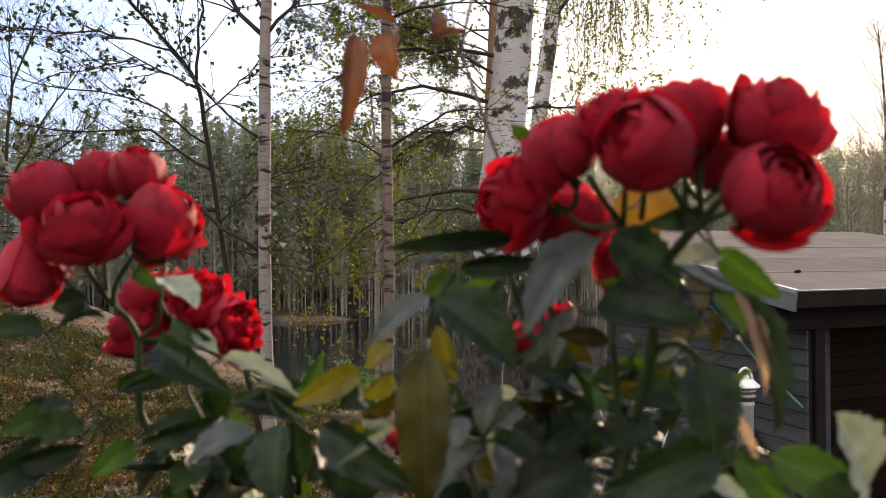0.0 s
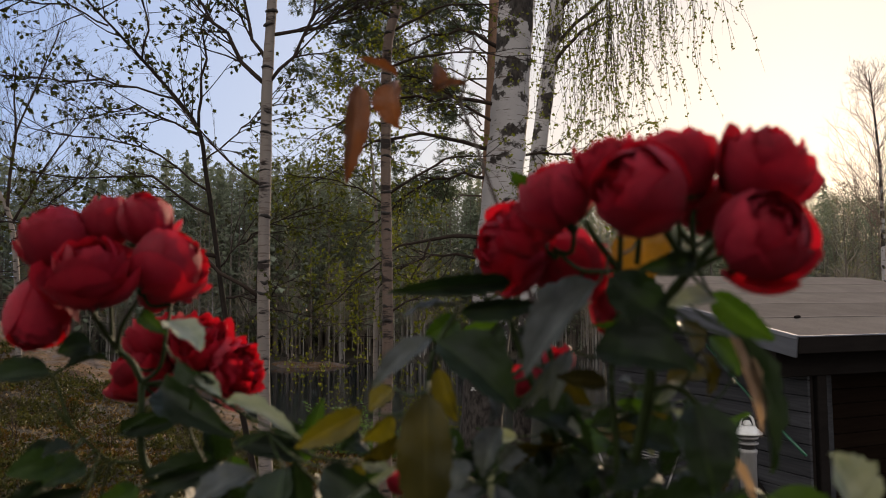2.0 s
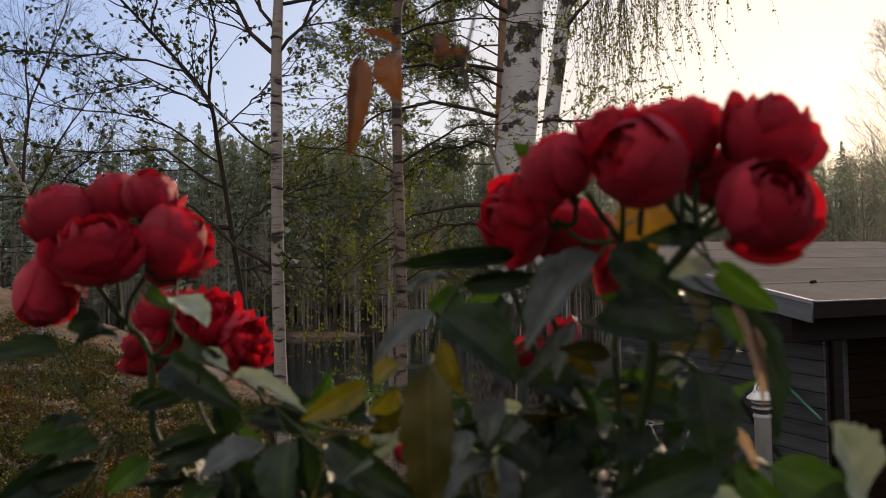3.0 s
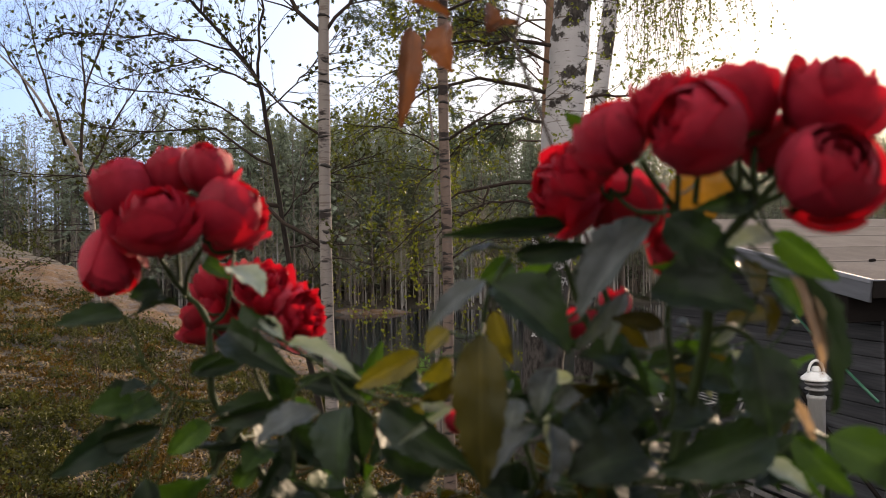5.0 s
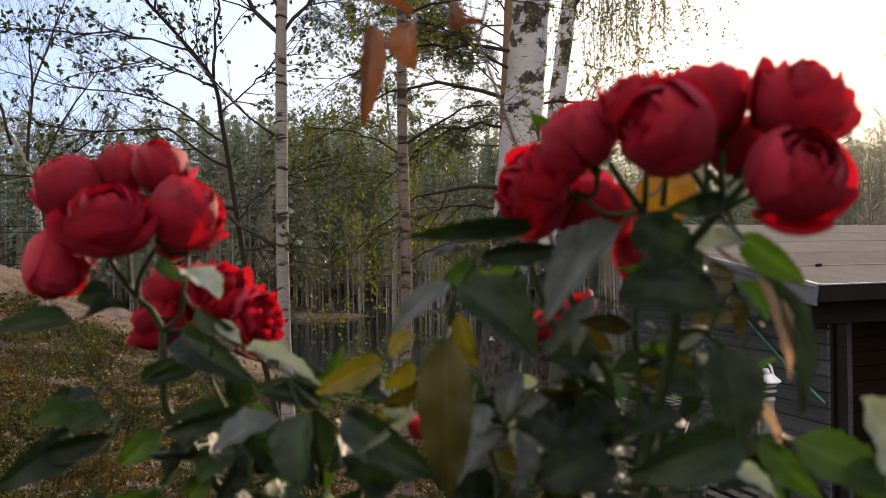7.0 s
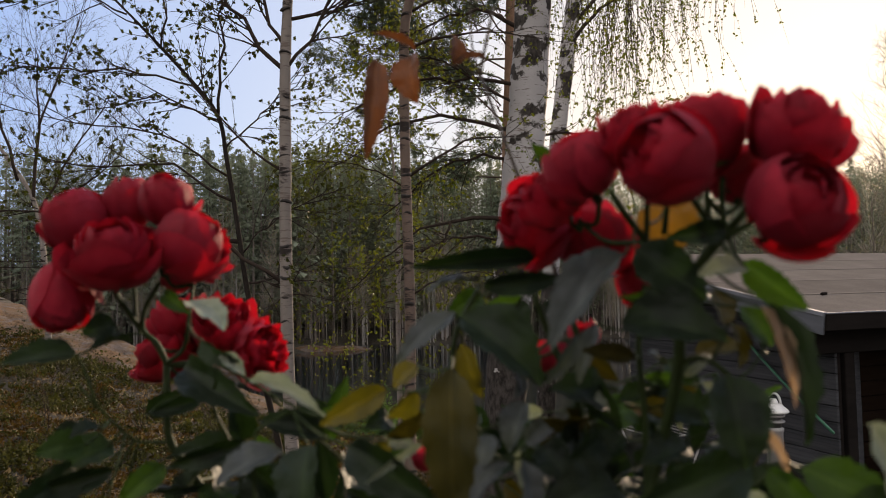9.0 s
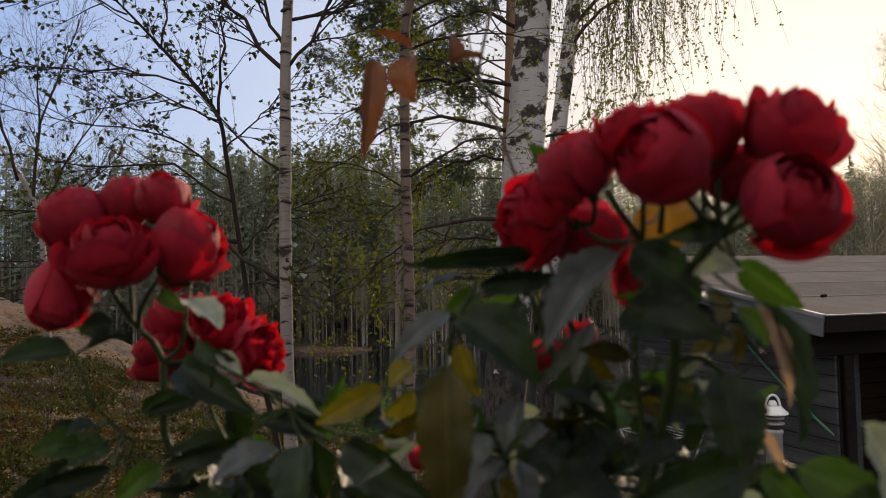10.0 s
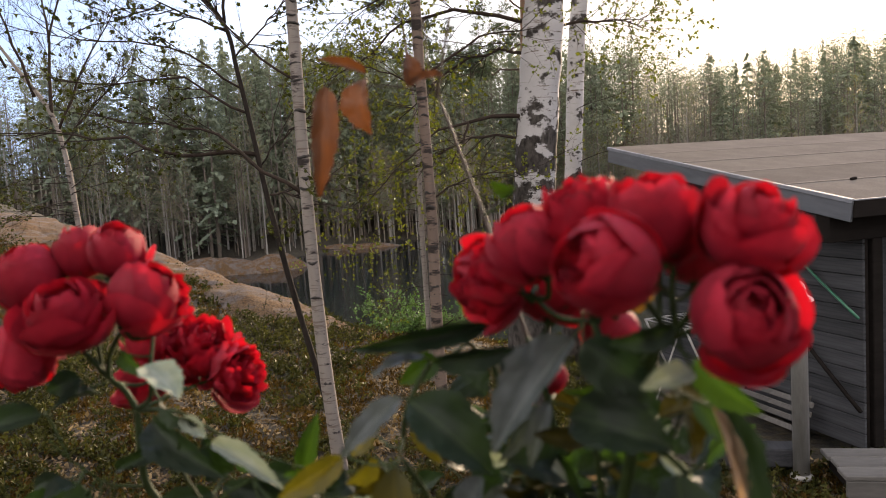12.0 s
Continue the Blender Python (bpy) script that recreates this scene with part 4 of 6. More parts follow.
# leaning birch behind it
t = Tree("leaning_birch", "leaning white birch behind the large one", "tree", (0.9, 10, -3.0), BIRCH_OLD, TWIG, NEW_LEAF, 25)
t.trunk([(0.95, 10, -3.0), (1.05, 10, -1.0), (1.13, 10, 0.1), (1.21, 10, 1.2), (1.28, 10, 2.0), (1.45, 10, 3.2), (1.6, 10, 4.3), (1.85, 10, 6.2)], [0.14, 0.122, 0.116, 0.112, 0.11, 0.106, 0.1, 0.08], 14)
rng = t.rng
for a, b in (((1.55, 10, 4.0), (3.3, 9.5, 4.9)), ((1.6, 10, 4.4), (3.6, 9.2, 5.5)), ((1.45, 10, 3.2), (2.4, 9.8, 3.9)), ((1.5, 10, 3.5), (3.0, 10.3, 4.6))):
    line = t.limb(bend(a, b, rng, 0.06, 9, -0.2), 0.025, 0.006)
    for q in line[4:]:
        for _ in range(3):
            t.spray(q, (rng.uniform(-0.3, 0.25), rng.uniform(-0.4, 0.4), -0.3), rng.uniform(0.7, 1.8), 0.0045, 1, 0.033, 10, -1.1, 0.22, 3)
for z in (0.2, 0.9, 1.7, 2.5):
    t.spray((1.2 + 0.04 * z, 9.9, z), (rng.uniform(-1, 1), -0.5, 0.4), 0.9, 0.005, 2, 0.035, 12, -0.2)
t.done()

# pine with a loose crown
t = Tree("lakeside_pine", "pine with a reddish trunk and loose needle tufts", "tree", (0.7, 12, -3.6), BARK_PINE, PINE_LIMB, NEEDLE, 26)
t.trunk([(0.6, 12, -3.6), (0.66, 12, 0.5), (0.73, 12, 2.4), (0.79, 12, 3.7), (0.84, 12, 5.1), (0.9, 12, 7.5)], [0.13, 0.11, 0.1, 0.09, 0.085, 0.05], 10)
rng = t.rng
for z, x, dz in ((2.1, -2.0, 0.3), (2.6, -1.6, 0.9), (3.0, -2.6, 0.5), (3.3, -1.9, 1.2), (3.7, -2.9, 0.3), (4.1, -2.2, 0.8), (4.5, -2.7, 0.9), (4.9, -2.4, 0.9), (5.2, -1.8, 0.8), (1.7, -1.4, -0.1), (3.5, -2.4, 0.9), (2.8, -2.3, 0.2), (4.3, -1.6, 1.0), (4.7, -3.0, 0.4), (3.9, -1.3, 0.9)):
    b = Vector((0.75 + x, 12 + rng.uniform(-0.8, 0.8), z + dz))
    line = t.limb(bend((0.75, 12, z), b, rng, 0.27, 11, -0.15), 0.013, 0.003)
    for q in line[2:]:
        for _ in range(3):
            d = (b - Vector((0.75, 12, z))).normalized() + rand_unit(rng) * 0.9 + Vector((0, 0, 0.25))
            s = bend(q, q + d.normalized() * rng.uniform(0.25, 0.6), rng, 0.14, 4)
            t.twigs.tube([p - t.base for p in s], taper(0.005, 0.003, 5), 3, cap=False)
            for p in (s[3], s[4], s[4]):
                for _ in range(6):
                    t.tuft(p + rand_unit(rng) * 0.1, d, 0.09, 13)
t.done("twig", "foliage")

# thin white birch and bare crowned birch further off
t = Tree("thin_birch", "thin white birch with drooping young leaves", "tree", (-0.87, 9.2, -2.9), BIRCH_YOUNG, TWIG, NEW_LEAF, 27)
t.trunk([(-0.85, 9.2, -2.9), (-0.87, 9.2, -0.6), (-0.85, 9.2, 0.8), (-0.95, 9.2, 2.2)], [0.04, 0.034, 0.026, 0.008], 8)
rng = t.rng
for k in range(30):
    z = -1.5 + 0.12 * k
    t.spray((-0.86, 9.2, z), (rng.uniform(-1, 1), rng.uniform(-0.6, 0.6), 0.25), rng.uniform(0.6, 1.35), 0.005, 2, 0.034, 12, -0.5, 0.45, 4)
t.done()

t = Tree("bare_birch", "bare birch with a fan of fine twigs", "tree", (-8.02, 14, -1.6), BIRCH_YOUNG, TWIG, DARK_LEAF, 28)
t.trunk([(-8.02, 14, -1.8), (-8.09, 14, -0.5), (-8.2, 14, 1.0), (-8.42, 14, 1.9), (-8.95, 14, 2.7), (-9.5, 14, 3.5), (-10.3, 14, 4.3)], [0.072, 0.06, 0.052, 0.044, 0.034, 0.024, 0.012], 10)
rng = t.rng
for a, b, r in (((-8.4, 14, 1.7), (-8.2, 13.8, 4.6), 0.03), ((-8.3, 14, 1.5), (-7.0, 14.2, 3.8), 0.024), ((-8.7, 14, 2.2), (-9.3, 13.7, 5.0), 0.026), ((-9.2, 14, 2.8), (-10.6, 14.2, 5.0), 0.022), ((-8.25, 14, 1.2), (-6.6, 13.8, 2.6), 0.018), ((-8.3, 14, 3.2), (-7.4, 13.8, 5.2), 0.018)):
    line = t.limb(bend(a, b, rng, 0.06, 8), r, 0.007)
    for q in line[1:]:
        for _ in range(2):
            t.spray(q, (Vector(b) - Vector(a)).normalized() + rand_unit(rng) * 0.6 + Vector((0, 0, 0.3)), rng.uniform(0.7, 1.5), 0.0065, 3, 0.022, 4, 0.12, 0.3, 3)
for z, x in ((0.1, -1.5), (0.5, -1.8), (0.8, 1.2), (0.35, 1.0), (-0.2, -1.2)):
    for _ in range(2):
        t.spray((-8.1, 13.9, z + rng.uniform(-0.1, 0.2)), (x, -0.6, 0.25), 1.4, 0.01, 2, 0.055, 9, -0.05, 0.3, 4)
t.scars(0.06, 0.35, -1.6, 1.2)
t.done()

t = Tree("tall_bare_birch", "tall bare birch with fine brown twigs", "tree", (16.7, 28, -3), BIRCH_OLD, TWIG_PALE, NEW_LEAF, 29)
t.trunk([(16.6, 28, land(16.6, 28) - 0.1), (16.64, 28, 1.0), (16.67, 28, 5.2), (16.4, 28, 8.9)], [0.11, 0.09, 0.055, 0.015], 8)
rng = t.rng
for k in range(110):
    z = rng.uniform(1.0, 8.5)
    t.spray((16.66 - 0.02 * z, 28, z), (rng.uniform(-1.6, 1.6), rng.uniform(-0.5, 0.5), 1.1), (9.8 - z) * 0.26 + 0.5, 0.011, 3, 0, 0, 0.2, 0.25, 3)
t.done()

# young green shrub at the water's edge
t = Tree("waterside_shrub", "bright green young shrub at the water's edge", "shrub", (-1.4, 12.4, -3.4), BARK_DARK, TWIG, SHRUB_LEAF, 30)
rng = t.rng
for k in range(5):
    end = Vector((-1.4 + rng.uniform(-0.75, 0.7), 12.4 + rng.uniform(-0.4, 0.4), -1.9 + rng.uniform(-0.5, 0.15)))
    line = t.limb(bend((-1.4, 12.4, land(-1.4, 12.4) - 0.05), end, rng, 0.06, 8), 0.016, 0.004)
    for q in line[3:]:
        for _ in range(3):
            t.spray(q, (rng.uniform(-1, 1), rng.uniform(-0.7, 0.7), 0.15), rng.uniform(0.3, 0.6), 0.005, 2, 0.04, 26, 0.05, 0.3, 4)
t.done()

# dead twigs on the bank
t = Tree("dead_shrub", "dry leafless shrub on the bank", "shrub", (-5.2, 9.0, -1.8), TWIG, TWIG, DRY, 33)
rng = t.rng
for x, y in ((-5.2, 9.0), (-4.3, 9.6), (-3.1, 9.3), (-2.4, 8.6), (-6.3, 11.0)):
    p = Vector((x, y, land(x, y) - 0.02))
    for _ in range(4):
        t.spray(p, (rng.uniform(-0.8, 0.8), rng.uniform(-0.4, 0.4), 1), rng.uniform(0.4, 0.8), 0.006, 2, 0, 0, 0.1, 0.4, 3)
t.done()


# the rose bush close before the camera
def veined(name, dark, light, rib, rough, through, glow, gloss):
    """A leaf blade with a midrib and slanting side veins."""
    m, t, b, out = shader(name)
    c = ramp(t, noise_tex(t, 3.0, 5), [(0.3, dark), (0.7, light)])
    co = t.nodes.new("ShaderNodeTexCoord")
    xyz = t.nodes.new("ShaderNodeSeparateXYZ")
    t.links.new(co.outputs["Object"], xyz.inputs[0])

    def calc(op, a, b_=0.0):
        n = t.nodes.new("ShaderNodeMath")
        n.operation = op
        for s, socket in ((a, n.inputs[0]), (b_, n.inputs[1])):
            if isinstance(s, (int, float)):
                socket.default_value = s
            else:
                t.links.new(s, socket)
        return n.outputs[0]

    side = calc("ABSOLUTE", xyz.outputs["Y"])
    v = calc("SUBTRACT", calc("MULTIPLY", xyz.outputs["X"], 9.0), calc("MULTIPLY", side, 5.0))
    saw = calc("PINGPONG", v, 0.5)
    vein = ramp(t, saw, [(0.0, (1, 1, 1)), (0.09, (0, 0, 0))])
    mid = ramp(t, side, [(0.0, (1, 1, 1)), (0.022, (0, 0, 0))])
    both = mixed(t, 1.0, mixed(t, 0.13, (0, 0, 0), vein), mid, "LIGHTEN")
    c = piece_tone(t, mixed(t, both, c, rib), 0.75, 1.2)
    t.links.new(c, b.inputs["Base Color"])
    b.inputs["Roughness"].default_value = rough
    b.inputs["Specular IOR Level"].default_value = gloss
    relief(t, b, noise_tex(t, 1.8, 2), 0.15, 0.1)
    tr = t.nodes.new("ShaderNodeBsdfTranslucent")
    t.links.new(mixed(t, 1.0, c, glow, "MULTIPLY"), tr.inputs["Color"])
    mx = t.nodes.new("ShaderNodeMixShader")
    mx.inputs[0].default_value = through
    t.links.new(b.outputs[0], mx.inputs[1])
    t.links.new(tr.outputs[0], mx.inputs[2])
    t.links.new(mx.outputs[0], out.inputs[0])
    return m


LEAF_MATS = {
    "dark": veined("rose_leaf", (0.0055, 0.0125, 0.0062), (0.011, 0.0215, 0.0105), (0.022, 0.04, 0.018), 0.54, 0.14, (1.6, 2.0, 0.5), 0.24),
    "green": veined("young_rose_leaf", (0.016, 0.036, 0.0064), (0.0272, 0.056, 0.0104), (0.05, 0.09, 0.025), 0.58, 0.28, (1.3, 1.5, 0.5), 0.2),
    "yellow": veined("yellow_green_rose_leaf", (0.036, 0.034, 0.006), (0.056, 0.05, 0.0085), (0.1, 0.085, 0.025), 0.45, 0.45, (1.3, 1.3, 0.4), 0.4),
    "olive": veined("bronze_rose_leaf", (0.022, 0.0215, 0.0045), (0.036, 0.032, 0.0065), (0.058, 0.05, 0.014), 0.42, 0.2, (1.4, 1.3, 0.4), 0.14),
    "orange": veined("red_brown_rose_leaf", (0.052, 0.023, 0.011), (0.09, 0.039, 0.016), (0.11, 0.055, 0.028), 0.5, 0.28, (1.4, 0.95, 0.4), 0.35),
    "amber": veined("amber_rose_leaf", (0.075, 0.048, 0.011), (0.11, 0.07, 0.016), (0.13, 0.085, 0.03), 0.5, 0.38, (1.4, 1.1, 0.4), 0.35),
    "pale": veined("leaf_underside", (0.13, 0.16, 0.12), (0.24, 0.26, 0.21), (0.3, 0.32, 0.26), 0.55, 0.2, (1.2, 1.3, 0.8), 0.2),
    "tan": veined("dry_leaf_edge", (0.22, 0.15, 0.1), (0.34, 0.24, 0.17), (0.36, 0.26, 0.2), 0.65, 0.3, (1.2, 1.1, 0.8), 0.12),
}
# rose leaf with the sky's bluish reflection put into a paler grey base
LEAF_MATS["grey"] = veined("sky_sheen_rose_leaf", (0.018, 0.026, 0.024), (0.06, 0.07, 0.073), (0.09, 0.105, 0.1), 0.5, 0.08, (1.4, 1.7, 0.6), 0.34)
STEM_MAT = leafy("rose_stem", (0.014, 0.026, 0.0065), (0.03, 0.05, 0.012), 120, 0.6, 0.1, gloss=0.2)
WOODY = surface("woody_rose_stem", (0.022, 0.014, 0.009), (0.045, 0.03, 0.018), 120, 0.6, 0.3, 0.001)


def petal_mat():
    """Velvety crimson: paler and rosier in faint streaks, scarlet where light comes through."""
    m, t, b, out = shader("rose_petal")
    c = ramp(t, noise_tex(t, 2.5, 4), [(0.25, (0.29, 0.009, 0.027)), (0.75, (0.41, 0.019, 0.045))])
    streak = noise_tex(t, 9.0, 3, (1, 6, 1))
    c = mixed(t, ramp(t, streak, [(0.4, (0, 0, 0)), (0.75, (0.3, 0.3, 0.3))]), c, (0.56, 0.035, 0.07))
    c = piece_tone(t, c, 0.62, 1.16)
    t.links.new(c, b.inputs["Base Color"])
    b.inputs["Roughness"].default_value = 0.6
    b.inputs["Specular IOR Level"].default_value = 0.2
    b.inputs["Sheen Weight"].default_value = 0.05
    b.inputs["Sheen Roughness"].default_value = 0.4
    b.inputs["Sheen Tint"].default_value = (1, 0.5, 0.6, 1)
    relief(t, b, streak, 0.25, 0.02)
    tr = t.nodes.new("ShaderNodeBsdfTranslucent")
    t.links.new(mixed(t, 1.0, c, (1.5, 0.5, 0.45), "MULTIPLY"), tr.inputs["Color"])
    mx = t.nodes.new("ShaderNodeMixShader")
    mx.inputs[0].default_value = 0.34
    t.links.new(b.outputs[0], mx.inputs[1])
    t.links.new(tr.outputs[0], mx.inputs[2])
    t.links.new(mx.outputs[0], out.inputs[0])
    return m


PETAL = petal_mat()


def leaf_mesh(kind, seed):
    """A toothed leaflet one long and one wide, folded at the midrib and arched along its length."""
    rng = random.Random(seed)
    g, n = Geo(), 16
    arch, fold, twist = rng.uniform(0.04, 0.16), rng.uniform(0.25, 0.6), rng.uniform(-0.25, 0.25)
    for i in range(n + 1):
        u = i / n
        half = 1.31 * u ** 0.55 * (1 - u) ** 0.9
        tooth = 1.0 if i % 2 else 0.9
        lean = 0.02 if i % 2 else 0.0
        for s in (-1, -0.5, 0, 0.5, 1):
            y = s * half * (tooth if abs(s) == 1 else 1)
            x = u + (lean if abs(s) == 1 else 0)
            z = arch * math.sin(math.pi * u) + fold * abs(y) + twist * y * (u - 0.3) + 0.035 * math.sin(u * 19 + s * 2 + seed) * abs(s)
            g.v.append(Vector((x, y, z)))
    for i in range(n):
        for j in range(4):
            a = i * 5 + j
            g.f.append((a, a + 1, a + 6, a + 5))
            g.m.append(0)
    return g.mesh("leaf", LEAF_MATS[kind])


LEAF_MESHES = {k: [leaf_mesh(k, 5 * i + s) for s in range(3)] for i, k in enumerate(LEAF_MATS)}


def petal_mesh(seed, top, wide, lip, frill=0.0):
    """A broad round-topped petal cupped over a unit globe, from its foot to top degrees; lip rolls the rim out."""
    rng = random.Random(seed)
    g, nu, nv = Geo(), 12, 10
    phase, lop, notch = rng.uniform(0, 6.28), rng.uniform(-0.12, 0.12), rng.uniform(0.0, 0.05)
    for j in range(nv + 1):
        v = j / nv
        for i in range(nu + 1):
            s = 2 * i / nu - 1
            tall = 0.5 + 0.5 * (1 - abs(s) ** 2.3) ** 0.62 + lop * s - notch * math.exp(-(s / 0.22) ** 2)
            tall += frill * 0.05 * math.sin(s * 9 + phase)
            a = math.radians(6 + (top - 6) * v * tall)
            spread = math.radians(wide) * s * (0.22 + 0.78 * math.sin(min(1.0, 0.12 + v * 0.95) * math.pi / 2) ** 1.2)
            edge = max(v, abs(s) ** 3 * min(1.0, v * 1.6))
            r = 1.0 + lip * max(0.0, edge - 0.55) ** 2 * 4.9 + 0.018 * math.sin(s * 3.1 + phase) * v + 0.012 * math.sin(v * 5 + s * 5 + phase)
            r += frill * 0.09 * v * v * math.sin(s * 7 + phase)
            curl = lip * 1.1 * max(0.0, v - 0.86) * 7
            g.v.append(Vector((r * math.sin(a) * math.cos(spread), r * math.sin(a) * math.sin(spread), -r * math.cos(a) - 0.05 * curl)))
    for j in range(nv):
        for i in range(nu):
            q = j * (nu + 1) + i
            g.f.append((q, q + 1, q + nu + 2, q + nu + 1))
            g.m.append(0)
    return g.mesh("petal", PETAL)


LOW = [petal_mesh(50 + s, 90 + 7 * s, 60, 0.1) for s in range(4)]
OUTER = [petal_mesh(s, 112 + 7 * s, 58, 0.09) for s in range(4)]
WRAP = [petal_mesh(30 + s, 128 + 6 * s, 64, 0.05) for s in range(4)]
MIDDLE = [petal_mesh(10 + s, 128 + 7 * s, 56, 0.05) for s in range(4)]
INNER = [petal_mesh(20 + s, 134 + 6 * s, 62, 0.03, 0.4) for s in range(4)]
FRILL = [petal_mesh(40 + s, 104 + 9 * s, 48, 0.16, 1.0) for s in range(4)]
SEPAL = Geo()
SEPAL.blade(Vector((0.1, 0, -1.02)), Vector((0.75, 0, 0.15)).normalized(), Vector((0, 1, 0)), 0.95, 0.28)
SEPAL_ME = SEPAL.mesh("sepal", STEM_MAT)
HIP_ME = lathe("flower", [(0.05, -1.3), (0.16, -1.22), (0.2, -1.1), (0.17, -1.0), (0.3, -0.95), (0.2, -0.8)], 10, STEM_MAT)

bush = tagged(new("rose_bush"), "red rose bush in full bloom with dark glossy leaves", "rose bush")
bush.matrix_world = Matrix.Translation((0.03, 0.42, -1.5))
BASE = Vector((0.03, 0.42, -1.5))
stem_points, leaf_feet = [], []


def curve_through(points, fine=5):
    pts = []
    for i in range(len(points) - 1):
        p0, p1 = Vector(points[max(i - 1, 0)]), Vector(points[i])
        p2, p3 = Vector(points[i + 1]), Vector(points[min(i + 2, len(points) - 1)])
        for j in range(fine):
            u = j / fine
            pts.append(0.5 * (2 * p1 + (p2 - p0) * u + (2 * p0 - 5 * p1 + 4 * p2 - p3) * u * u + (3 * p1 - p0 - 3 * p2 + p3) * u ** 3))
    return pts + [Vector(points[-1])]


def stem(r0, r1, *points, young=False):
    pts = curve_through(points)
    if young:
        r0, r1 = r0 * 1.6, r1 * 1.5
    g = Geo()
    g.tube([p - BASE for p in pts], taper(r0 * 0.85, r1 * 0.85, len(pts)), 8)
    g.put("stem", WOODY if young else STEM_MAT, bush)
    stem_points.extend(pts)
    if points[0][2] < -0.135:
        # a stem that leaves the view below goes on down to the root
        p, rng = Vector(points[0]), random.Random(len(stem_points))
        foot = Vector((0.03 + rng.uniform(-0.05, 0.05), 0.42 + rng.uniform(-0.04, 0.06), -1.52))
        low = curve_through([p, p.lerp(foot, 0.35) + Vector((rng.uniform(-0.03, 0.03), 0.03, 0)), p.lerp(foot, 0.75), foot])
        g = Geo()
        g.tube([q - BASE for q in low], taper(r0, r0 * 2.0, len(low)), 8)
        g.put("cane", WOODY, bush)


leaf_count = 0


def leaf(kind, foot, tip, width, turn=0.0):
    """A leaflet from its foot to its tip; grey ones lie open to the sky, the others face the path."""
    global leaf_count
    leaf_count += 1
    foot, tip = Vector(foot), Vector(tip)
    x = (tip - foot)
    length = x.length
    x.normalize()
    want = Vector((0.1, -0.5, 1.0)) if kind == "grey" else Vector((0.1, -0.9, 0.45)) if kind == "dark" else Vector((0.25, -0.8, 0.5)) if kind == "pale" else Vector((0.1, -1, 0.25))
    want = want + Vector((0.55 * math.sin(leaf_count * 1.7), 0.0, 0.5 * math.sin(leaf_count * 2.9)))
    z = (want - x * want.dot(x)).normalized()
    y = z.cross(x)
    width /= max(0.62, abs(z.y))
    m = Matrix((x, y, z)).transposed().to_4x4()
    m.translation = foot - BASE
    m = m @ pose(0, 0, 0, turn + 13 * math.sin(leaf_count * 2.4)) @ Matrix.Diagonal((length, width * 1.02, (length + width) / 2, 1))
    part("leaf", LEAF_MESHES[kind][leaf_count % 3], bush, m)
    leaf_feet.append(foot)


# rings of each shape of bloom: number, size, petals, hinge outwards in degrees, how far the inner rings stand up
BLOOMS = {
    "globe": (((5, 1.0, WRAP, 2), (5, 0.95, WRAP, -2), (5, 0.89, WRAP, -4), (5, 0.81, WRAP, -4), (5, 0.71, MIDDLE, -2), (5, 0.6, MIDDLE, 0), (4, 0.48, INNER, 0), (4, 0.35, INNER, 0), (3, 0.22, INNER, 0)), 0.86),
    "cup": (((5, 1.0, OUTER, 9), (5, 0.93, OUTER, 2), (5, 0.83, MIDDLE, 0), (5, 0.71, MIDDLE, 0), (4, 0.58, INNER, 0), (4, 0.45, INNER, 0), (3, 0.32, INNER, 0), (2, 0.2, INNER, 0)), 0.42),
    "bowl": (((5, 1.06, LOW, 9), (5, 0.96, LOW, 6), (5, 0.84, OUTER, 4), (5, 0.7, MIDDLE, 2), (4, 0.57, INNER, 0), (4, 0.44, INNER, 0), (3, 0.31, INNER, 0), (2, 0.2, INNER, 0)), 0.55),
    "dome": (((5, 0.98, OUTER, 14), (5, 0.95, WRAP, 0), (5, 0.86, WRAP, 0), (5, 0.74, MIDDLE, 0), (4, 0.6, INNER, 0), (3, 0.45, INNER, 0), (3, 0.3, INNER, 0)), 0.8),
    "ruffle": (((6, 1.0, FRILL, 16), (6, 0.92, FRILL, 4), (6, 0.84, FRILL, 0), (6, 0.75, FRILL, -2), (6, 0.65, FRILL, -2), (5, 0.54, FRILL, 0), (5, 0.42, FRILL, 0), (4, 0.3, FRILL, 0), (3, 0.2, INNER, 0)), 0.85),
    "bud": (((4, 1.5, INNER, 0), (3, 1.2, INNER, 0), (2, 0.8, INNER, 0)), 0.4),
}


